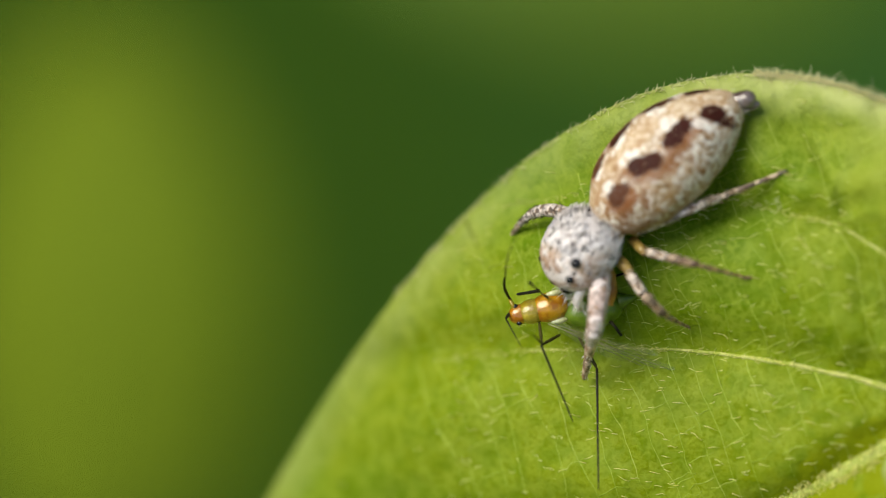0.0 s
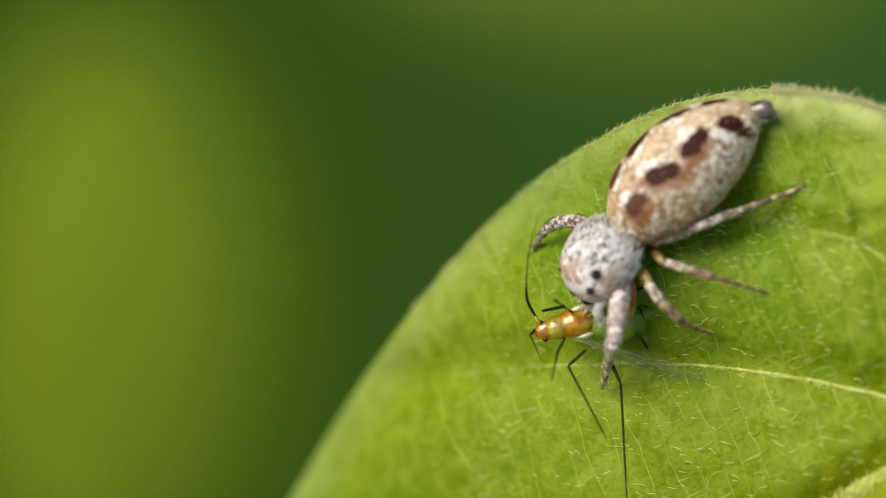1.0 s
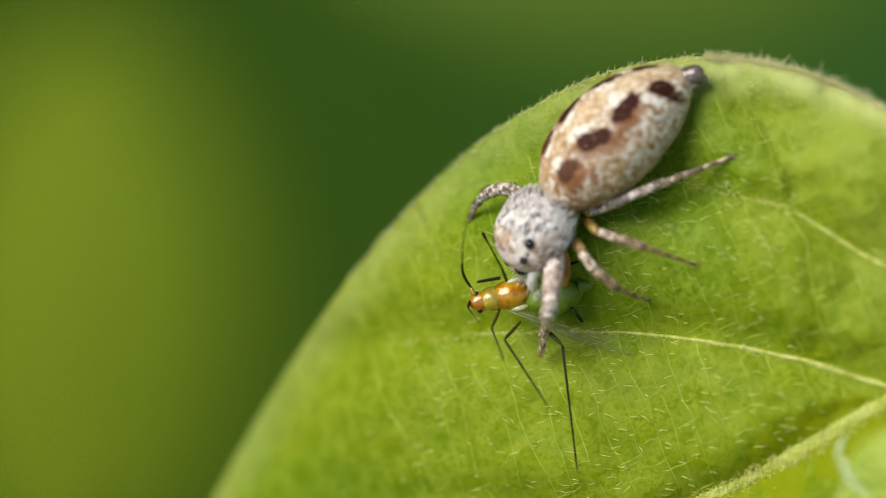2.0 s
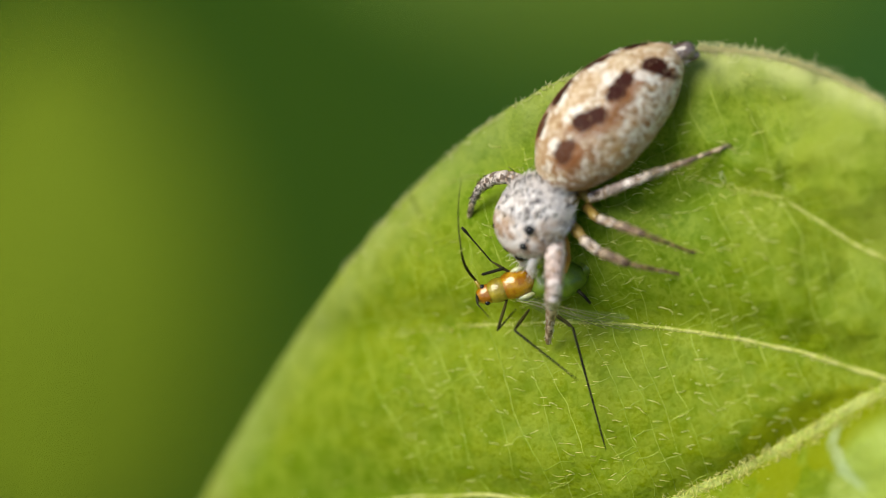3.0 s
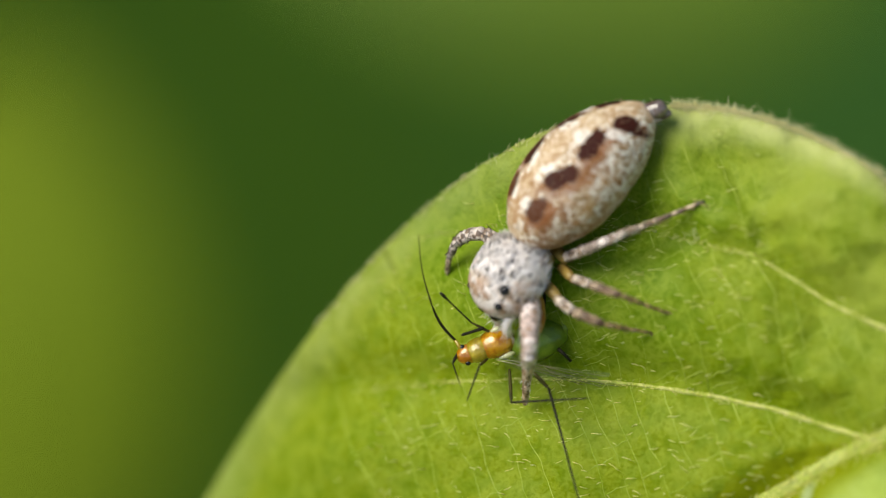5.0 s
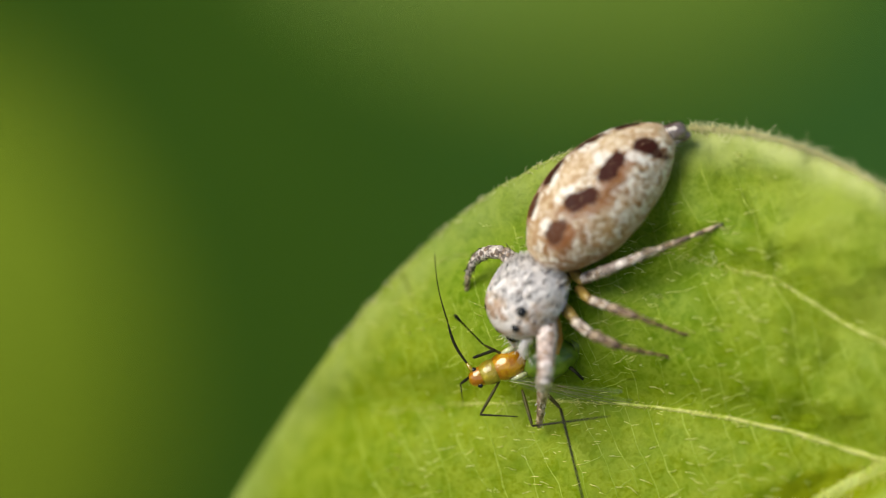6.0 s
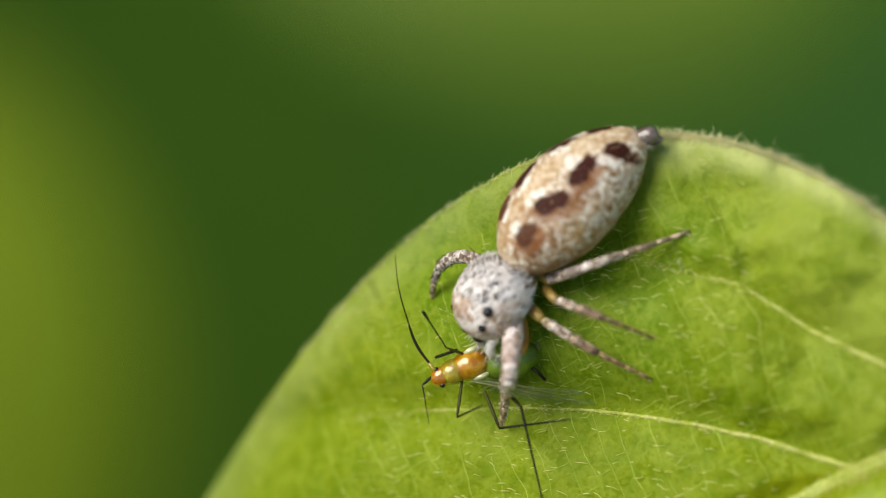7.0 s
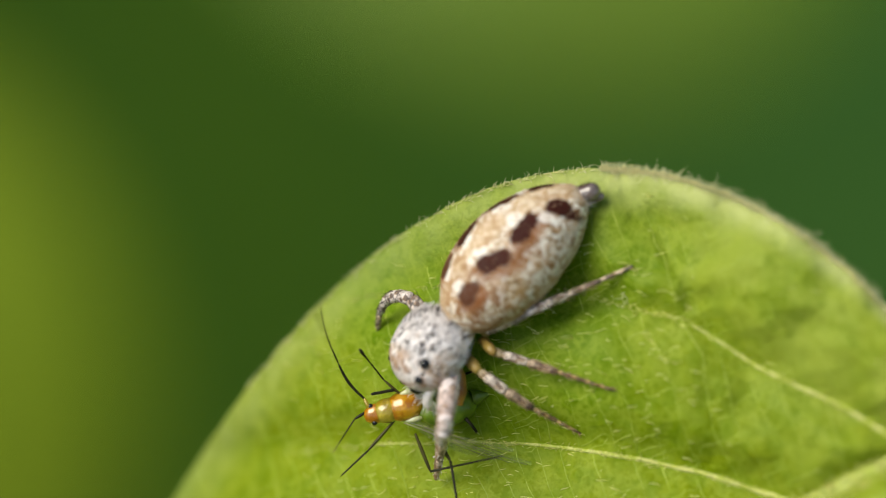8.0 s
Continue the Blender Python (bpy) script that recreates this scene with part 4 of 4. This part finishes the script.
def limb(name, length, r0, r1, material, parent, at, thick_end=0.0, swell=0.0, bow=0.0):
    """A thin joint along x, straight or bowed, drawn out to a point or clubbed at its end."""
    points = [(length * t, bow * length * math.sin(math.pi * t), 0) for t in np.linspace(0, 1, 12)]
    radii = [r0 + (r1 - r0) * t + thick_end * max(0.0, t - 0.72) + swell * math.sin(math.pi * t) for t in np.linspace(0, 1, 12)]
    radii[-1] *= 0.5
    return part(name, tube(points, radii, 8), material, parent, at=at)


def wing_blade(long, wide):
    verts, faces = [], []
    for side in (0.004, -0.004):
        for i in range(19):
            t = i / 18
            top, low = wide * (math.sin(math.pi * t ** 0.7) ** 0.6) * 0.25, -wide * math.sin(math.pi * t ** 1.35) ** 0.75 * 0.75
            for k in range(6):
                y = low + (top - low) * k / 5
                verts.append((long * t, y, side + 0.06 * math.sin(2.5 * t) + 0.03 * math.sin(6 * t + k)))
    for i in range(18):
        for k in range(5):
            a, b = i * 6 + k, 114 + i * 6 + k
            faces += [(a, a + 1, a + 7, a + 6), (b, b + 6, b + 7, b + 1)]
    return mesh_of(verts, faces)


def build_aphid():
    aphid = new("aphid")
    tagged(aphid, "amber and green winged aphid held in the spider's jaws", "aphid")

    def bulge(x0, x1, wide, high, power=0.55, rise=0.0):
        return lambda t: (x0 + (x1 - x0) * t, max(wide * math.sin(math.pi * (0.02 + 0.96 * t)) ** power, 0.02), max(high * math.sin(math.pi * (0.02 + 0.96 * t)) ** power, 0.02), max(high * math.sin(math.pi * (0.02 + 0.96 * t)) ** power, 0.02), rise)

    head = part("head", blob(bulge(0.67, 0.20, 0.20, 0.18, 0.40), 18, 28), "aphid_amber", aphid, "shiny amber head")
    part("scape", tube([(0.50, -0.10, 0.05), (0.55, -0.20, 0.07), (0.58, -0.34, 0.08)], [0.06, 0.045, 0.03], 8), "aphid_olive", head)
    part("collar", blob(bulge(0.46, -0.04, 0.25, 0.255, 0.28), 16, 28), "aphid_olive", aphid)
    part("thorax", blob(bulge(0.20, -0.50, 0.30, 0.31, 0.30), 22, 32), "aphid_amber", aphid, "shiny amber thorax")
    part("belly", blob(bulge(-0.35, -1.52, 0.39, 0.38, 0.6), 30, 36, 0.03, 5.0), "aphid_green", aphid, "shiny green abdomen", at=pose(0, 0.13 * MM, 0, 0, 0, -6))
    part("tail", tube([(-1.44, 0.18, 0.0), (-1.66, 0.18, 0.0), (-1.90, 0.16, 0.02)], [0.20, 0.09, 0.015], 10), "aphid_green", aphid)
    for way in (1, -1):
        part("siphuncle", tube([(-1.18, 0.34 * way + 0.12, 0.12), (-1.28, 0.52 * way + 0.12, 0.16), (-1.36, 0.72 * way + 0.12, 0.18)], [0.045, 0.032, 0.028], 8), "aphid_leg", aphid)
        bm = bmesh.new()
        bmesh.ops.create_uvsphere(bm, u_segments=16, v_segments=10, radius=0.055)
        part("eye", bm, "eye", head, "dark eye", at=Matrix.Translation(Vector((0.50, 0.16 * way, 0.07)) * MM))
    for x, y, z, r in ((-0.26, 0.29, 0.10, 0.17), (-0.28, -0.25, 0.16, 0.17)):
        part("wing_base", blob(lambda t: (x + r * (1 - 2 * t), 0.38 * r * math.sin(math.pi * (0.04 + 0.92 * t)) ** 0.6, 0.45 * r * math.sin(math.pi * (0.04 + 0.92 * t)) ** 0.6, 0.05, 0.0), 10, 14), "wing_base", aphid, "whitish wing base", at=Matrix.Translation(Vector((0, y, z)) * MM))
    for tilt, long, start in ((0, 2.6, (-0.05, 0.28, 0.12)), (9, 2.1, (-0.15, 0.30, 0.02))):
        wing = part("wing", wing_blade(long, 0.85), "wing", aphid, "clear wing folded edge-on", at=aim(start, (-2.19, 1.39 - 0.02 * tilt, 0.05 * tilt - 0.2), (0.55, 0.85, 0.35)))
        for a, b in (((0, 0.0, 0.03), (long * 0.97, 0.0, 0.05)), ((long * 0.15, 0, 0.05), (long * 0.8, -0.4, 0.05)), ((long * 0.4, 0, 0.06), (long * 0.9, -0.25, 0.05))):
            mid = [Vector(a).lerp(Vector(b), t) + Vector((0, 0.08 * math.sin(math.pi * t), 0.04 * math.sin(2.5 * t))) for t in np.linspace(0, 1, 10)]
            part("wing_vein", tube(mid, [0.009 - 0.005 * t for t in np.linspace(0, 1, 10)], 5), "wing_vein", wing)
    limb("folded_leg", 0.46, 0.034, 0.03, "aphid_leg", aphid, aim((-0.02, -0.36, 0.22), (0.95, -0.06, 0.1)))
    part("far_leg", tube([(-1.30, -0.30, 0.0), (-1.75, -0.32, 0.12), (-2.05, -0.18, 0.10), (-2.32, -0.26, 0.10), (-2.50, -0.10, 0.10), (-2.40, 0.06, 0.10), (-2.26, -0.02, 0.10), (-2.50, 0.16, 0.05), (-2.80, 0.28, 0.0)], [0.028, 0.022, 0.018, 0.016, 0.015, 0.014, 0.013, 0.012, 0.010], 7), "aphid_leg", aphid)
    joints = {}
    for name, hip, first, second, r0, r1, r2, club in THIN_LIMBS:
        upper = limb("antenna" if "antenna" in name else "leg", first, r0, r1, "aphid_femur" if "leg" in name else "aphid_leg", aphid, aim(hip, (0, 1, 0.1)), swell=0.012, bow=0.07 if name == "upper_antenna" else 0.0)
        lower = limb("flagellum" if "antenna" in name else "shin", second, r1, r2, "aphid_leg", upper, aim((first, 0, 0), (1, 0, 0)), thick_end=club, bow=0.045 if name == "upper_antenna" else 0.0)
        joints[name] = (upper, lower, hip, first)
    return aphid, joints


# name, where it joins the body, length of the first and second joint, three radii, club
THIN_LIMBS = [
    ("upper_antenna", (0.57, -0.32, 0.08), 0.90, 1.42, 0.022, 0.016, 0.006, 0),
    ("lower_antenna", (0.64, -0.07, 0.05), 0.23, 0.80, 0.022, 0.016, 0.005, 0),
    ("raised_leg", (-0.14, -0.20, 0.12), 0.48, 0.87, 0.022, 0.016, 0.016, 0.11),
    ("front_leg", (0.12, 0.22, 0.0), 0.78, 0.73, 0.020, 0.022, 0.012, 0.0),
    ("middle_leg", (-0.20, 0.56, 0.0), 0.79, 1.58, 0.022, 0.025, 0.014, 0.0),
    ("hind_leg", (-0.56, 0.68, 0.02), 0.70, 2.43, 0.026, 0.028, 0.016, 0.0),
]
aphid, joints = build_aphid()


# ---- what moves ----
def swing_leg(name, rows):
    """Keys a spider's leg: seconds, the body's step right and down, the foot's place on the leaf."""
    hip, lift = next((Vector(h), up) for n, h, f, up, *rest in LEGS if n == name)
    leg, shape, parts = legs[name]
    whole, single = [], [[] for piece in parts]
    for t, right, down, u, v, raise_by in rows:
        way = to_spider(u, v, leaf_w_at(u, v) + lift + raise_by, right, down) - hip
        whole.append((t, aim(hip, way, knee_way(name))))
        joints = bent(shape, way.length)
        for keys, a, b in zip(single, joints, joints[1:]):
            keys.append((t, aim(a, b - a)))
    walk(leg, whole)
    for piece, keys in zip(parts, single):
        walk(piece, keys)


def swing_limb(name, rows):
    """Keys an aphid's limb: seconds, the way of its first joint, the way of its second, in the aphid's space."""
    upper, lower, hip, first = joints[name]
    keys_upper, keys_lower = [], []
    for t, a, b in rows:
        m = aim(hip, a, (0.2, 0.1, 1))
        keys_upper.append((t, m))
        way = m.to_3x3().transposed() @ Vector(b)
        keys_lower.append((t, aim((first, 0, 0), way, (0.25, 0.15, 1))))
    walk(upper, keys_upper)
    walk(lower, keys_lower)


def motions():
    walk(spider, [(t, spider_pose(right, down)) for t, right, down in (
        (0, -17, 11), (0.5, -17, 14), (1, -12, 3), (1.5, -13, 8), (1.7, -13, 9), (2.8, -1, -1), (3, -1, -1), (3.5, 0, 0), (4, -1, 0), (4.5, 2, 5), (5.2, 2, 3), (6.3, -0.2, 2), (6.8, -0.2, 0), (7, -0.2, -9), (7.1, -2.2, -7), (7.3, -13.2, 12), (7.5, -13.2, 16), (8, -12.2, 20))])
    # the abdomen sags and lifts on its waist
    walk(abdomen, [(t, Matrix.Translation((ABDOMEN_AT + SPIDER_TURN.transposed() @ Vector((STEP * right, -STEP * down, 0))) * MM) @ pose(0, 0, 0, 13, 0, turn)) for t, right, down, turn in (
        (0, 18, 20, -4), (0.5, 17, 23, -4), (1, 13, 18, -4), (1.5, 12, 14, -4), (1.7, 12, 14, -4), (2.8, 0, 0, 0), (4, 0, 0, 0), (4.5, -5, -2, 0), (5.2, -5, -3, 0), (6.3, 0, -2, 0), (6.8, 1, -1, 0), (7, 7, 3, -1), (7.1, 8, 3, -1), (7.3, 18, 15, 0), (8, 16, 14, 0))])
    swing_leg("fore_left", [
        (0, -17, 11, 1.30, -1.74, 0), (1, -12, 3, 1.33, -1.62, 0), (1.7, -13, 9, 1.35, -1.63, 0), (2.8, -1, -1, 1.66, -1.56, 0), (3.5, 0, 0, 1.68, -1.55, 0), (4.5, 2, 5, 1.73, -1.64, 0), (5.2, 2, 3, 1.73, -1.63, 0), (6.3, -0.2, 2, 1.64, -1.63, 0), (6.8, -0.2, 0, 1.61, -1.58, 0), (7, -0.2, -9, 1.58, -1.47, 0), (7.3, -13.2, 12, 1.37, -1.77, 0), (8, -12.2, 20, 1.37, -1.86, 0)])
    swing_leg("second_left", [
        (0, -17, 11, 3.30, -0.74, 0), (1, -12, 3, 3.38, -0.58, 0), (1.7, -13, 9, 3.33, -0.60, 0), (2.8, -1, -1, 4.11, -0.20, 0), (3.5, 0, 0, 4.10, -0.22, 0), (4.5, 2, 5, 4.15, -0.27, 0), (5.2, 2, 3, 4.10, -0.23, 0), (6.5, -0.2, 1.2, 4.06, -0.27, 0), (6.8, -0.2, 0, 4.08, -0.32, 0), (7, -0.2, -9, 4.39, -0.57, 0), (7.1, -2.2, -7, 4.39, -0.59, 0), (7.2, -7.7, 2.5, 4.25, -0.76, 0.4), (7.35, -13.2, 13, 4.09, -0.91, 0), (8, -12.2, 20, 4.12, -0.96, 0)])
    swing_leg("third_left", [
        (0, -17, 11, 4.40, 0.20, 0), (3.5, 0, 0, 4.39, 0.18, 0), (6.5, -0.2, 1.2, 4.41, 0.15, 0), (7.1, -2.2, -7, 4.41, 0.18, 0), (7.25, -10.45, 7.25, 4.58, 0.01, 0.4), (7.4, -13.2, 14, 4.79, -0.14, 0), (8, -12.2, 20, 4.84, -0.15, 0)])
    swing_leg("hind_left", [
        (0, -17, 11, 5.09, 2.25, 0), (0.5, -17, 14, 5.09, 2.25, 0), (1, -12, 3, 5.09, 2.25, 0), (1.5, -13, 8, 5.09, 2.25, 0), (2.8, -1, -1, 5.08, 2.24, 0), (4.5, 2, 5, 5.08, 2.24, 0), (6.3, -0.2, 2, 5.10, 2.24, 0), (7, -0.2, -9, 5.10, 2.24, 0), (7.3, -13.2, 12, 5.09, 2.24, 0), (8, -12.2, 20, 5.09, 2.24, 0)])
    swing_leg("fore_right", [
        (0, -17, 11, -0.09, 1.04, 0), (1, -12, 3, -0.02, 1.01, 0), (1.7, -13, 9, -0.02, 1.01, 0), (2.8, -1, -1, 0.14, 0.89, 0), (3.5, 0, 0, 0.14, 0.89, 0), (4.5, 2, 5, 0.21, 0.86, 0), (5.2, 2, 3, 0.23, 0.90, 0), (6.5, -0.2, 1.2, 0.28, 1.04, 0), (7, -0.2, -9, 0.23, 0.97, 0), (7.3, -13.2, 12, 0.17, 0.96, 0), (8, -12.2, 20, 0.23, 1.02, 0)])
    walk(aphid, [(t, aphid_pose(right, down, lean)) for t, right, down, lean in (
        (0, 44, 36, 12.9), (0.5, 44, 37, 14.8), (1, 59, 36, 15.0), (1.5, 56, 44, 12.2), (3, 82, 41, 19.7), (3.5, 84, 42, 21.4), (4, 84, 42, 21.9), (4.5, 96, 47, 27.9), (5, 94, 46, 20.8), (6.5, 80, 42, 24.1), (7, 75, 33, 22.8), (7.5, 55, 43, 18.4), (8, 57, 44, 14.5))])
    swing_limb("upper_antenna", [
        (0, (0.00, -0.52, 0.85), (-0.29, -0.52, 0.80)),
        (0.5, (0.01, -0.46, 0.89), (-0.39, -0.57, 0.73)),
        (1, (0.03, -0.70, 0.71), (-0.40, -0.86, 0.33)),
        (1.5, (0.04, -0.58, 0.82), (-0.25, -0.49, 0.84)),
        (3, (0.08, -0.71, 0.70), (-0.34, -0.94, 0.00)),
        (3.5, (0.14, -0.77, 0.62), (-0.20, -0.71, 0.68)),
        (4, (0.28, -0.65, 0.71), (0.09, -0.82, 0.57)),
        (4.5, (0.09, -0.90, 0.42), (-0.29, -0.96, 0.00)),
        (5, (0.21, -0.92, 0.34), (-0.18, -0.96, 0.22)),
        (6.5, (-0.03, -1.00, 0.00), (-0.24, -0.95, 0.22)),
        (7, (0.08, -1.00, 0.00), (-0.20, -0.93, 0.30)),
        (7.5, (0.22, -0.95, 0.22), (-0.10, -0.92, 0.39)),
        (8, (0.36, -0.92, 0.18), (0.02, -0.87, 0.50))])
    swing_limb("lower_antenna", [
        (0, (0.42, 0.39, 0.82), (-0.22, 0.77, 0.59)),
        (0.5, (0.50, 0.10, 0.86), (-0.29, 0.68, 0.68)),
        (1, (0.56, 0.29, 0.77), (-0.11, 0.68, 0.72)),
        (1.5, (0.40, 0.35, 0.85), (-0.19, 0.54, 0.82)),
        (3, (0.22, 0.84, 0.50), (-0.18, 0.45, 0.87)),
        (3.5, (0.10, 0.75, 0.65), (-0.22, 0.36, 0.90)),
        (4, (0.38, 0.71, 0.59), (-0.05, 0.50, 0.86)),
        (4.5, (0.48, 0.55, 0.69), (0.11, 0.55, 0.83)),
        (5, (0.61, 0.56, 0.55), (0.02, 0.61, 0.79)),
        (6.5, (0.94, 0.11, 0.32), (0.24, 0.47, 0.85)),
        (7, (0.95, 0.33, 0.00), (0.23, 0.96, 0.17)),
        (7.5, (0.92, 0.39, 0.00), (0.40, 0.90, 0.18)),
        (8, (0.95, 0.30, 0.00), (0.74, 0.68, 0.00))])
    swing_limb("raised_leg", [
        (0, (0.17, -0.16, 0.97), (0.25, -0.35, 0.90)),
        (0.5, (0.14, -0.17, 0.98), (0.27, -0.34, 0.90)),
        (1, (0.16, -0.17, 0.97), (0.25, -0.31, 0.92)),
        (1.5, (-0.03, -0.44, 0.90), (0.22, -0.56, 0.80)),
        (3, (0.64, -0.77, 0.00), (0.36, -0.93, 0.00)),
        (3.5, (0.42, -0.89, 0.16), (0.43, -0.88, 0.21)),
        (4, (0.52, -0.82, 0.24), (0.35, -0.84, 0.41)),
        (4.5, (0.55, -0.66, 0.52), (0.33, -0.88, 0.34)),
        (5, (0.64, -0.72, 0.27), (0.41, -0.86, 0.29)),
        (6.5, (0.57, -0.71, 0.41), (0.24, -0.85, 0.47)),
        (7, (0.62, -0.59, 0.51), (0.17, -0.96, 0.23)),
        (7.5, (0.51, -0.50, 0.70), (0.10, -1.00, 0.00)),
        (8, (0.56, -0.83, 0.00), (0.34, -0.79, 0.52))])
    swing_limb("front_leg", [
        (0, (0.07, 0.52, 0.85), (0.19, -0.31, 0.93)),
        (0.5, (0.66, -0.02, 0.75), (0.39, 0.11, 0.91)),
        (1, (0.29, 0.27, 0.92), (0.37, 0.69, 0.62)),
        (1.5, (0.28, 0.32, 0.91), (0.38, 0.79, 0.47)),
        (3, (0.49, 0.63, 0.60), (-0.63, -0.37, 0.68)),
        (3.5, (0.14, 0.03, 0.99), (0.37, 0.44, 0.82)),
        (4, (0.32, -0.03, 0.95), (0.23, 0.30, 0.93)),
        (4.5, (0.80, 0.60, 0.00), (0.70, 0.62, 0.35)),
        (5, (0.25, 0.06, 0.97), (0.65, 0.76, 0.00)),
        (6.5, (0.57, 0.82, 0.00), (-0.71, 0.02, 0.70)),
        (7, (0.47, 0.78, 0.42), (-0.75, -0.05, 0.66)),
        (7.5, (0.16, 0.69, 0.71), (-0.68, -0.04, 0.73)),
        (8, (0.83, 0.56, 0.00), (0.88, 0.48, 0.00))])
    swing_limb("middle_leg", [
        (0, (0.50, 0.12, 0.86), (-0.17, 0.99, 0.00)),
        (0.5, (0.57, 0.18, 0.80), (-0.18, 0.98, 0.00)),
        (1, (0.54, 0.24, 0.81), (-0.22, 0.97, 0.12)),
        (1.5, (0.49, 0.28, 0.83), (-0.29, 0.94, 0.18)),
        (3, (0.51, 0.32, 0.80), (-0.52, 0.83, 0.20)),
        (3.5, (0.57, 0.29, 0.77), (-0.60, 0.78, 0.18)),
        (4, (0.37, 0.72, 0.58), (-0.80, 0.49, 0.35)),
        (4.5, (0.41, 0.74, 0.53), (-0.83, 0.52, 0.22)),
        (5, (0.25, 0.75, 0.61), (-0.91, 0.28, 0.29)),
        (6.5, (0.09, 0.96, 0.28), (-0.87, 0.27, 0.42)),
        (7, (0.02, 0.99, 0.11), (-0.84, 0.22, 0.49)),
        (7.5, (-0.02, 1.00, 0.00), (-0.88, 0.18, 0.45)),
        (8, (-0.13, 0.99, 0.00), (-0.91, 0.02, 0.41))])
    swing_limb("hind_leg", [
        (0, (-0.29, 0.96, 0.00), (0.21, 0.92, 0.34)),
        (0.5, (-0.21, 0.98, 0.00), (0.27, 0.92, 0.29)),
        (1, (-0.17, 0.99, 0.00), (0.21, 0.94, 0.26)),
        (1.5, (-0.44, 0.77, 0.47), (0.17, 0.96, 0.23)),
        (3, (-0.45, 0.67, 0.59), (0.08, 1.00, 0.00)),
        (3.5, (-0.35, 0.75, 0.56), (0.18, 0.97, 0.14)),
        (4, (-0.36, 0.83, 0.43), (0.12, 0.94, 0.31)),
        (4.5, (-0.13, 0.70, 0.70), (0.22, 0.98, 0.00)),
        (5, (-0.30, 0.68, 0.67), (0.10, 0.95, 0.29)),
        (6.5, (-0.22, 0.69, 0.69), (0.18, 0.96, 0.20)),
        (7, (-0.23, 0.60, 0.77), (0.17, 0.98, 0.13)),
        (7.5, (-0.27, 0.86, 0.43), (0.18, 0.96, 0.21)),
        (8, (-0.24, 0.79, 0.56), (0.09, 0.97, 0.24))])
    # the sunlit leaf behind sways about its stalk in the breeze
    rest, pivot = sunlit.matrix_basis.copy(), stalk_end(sunlit, 62.0)
    walk(sunlit, [(t, Matrix.Translation(pivot) @ Matrix.Rotation(radians(sway), 4, STAGE.to_3x3().col[2]) @ Matrix.Translation(-pivot) @ rest) for t, sway in ((0, 0), (1.5, 0), (3, 2.2), (4.5, 3.6), (5.2, 5.6), (6.3, 8.0), (8, 8.0))])


motions()
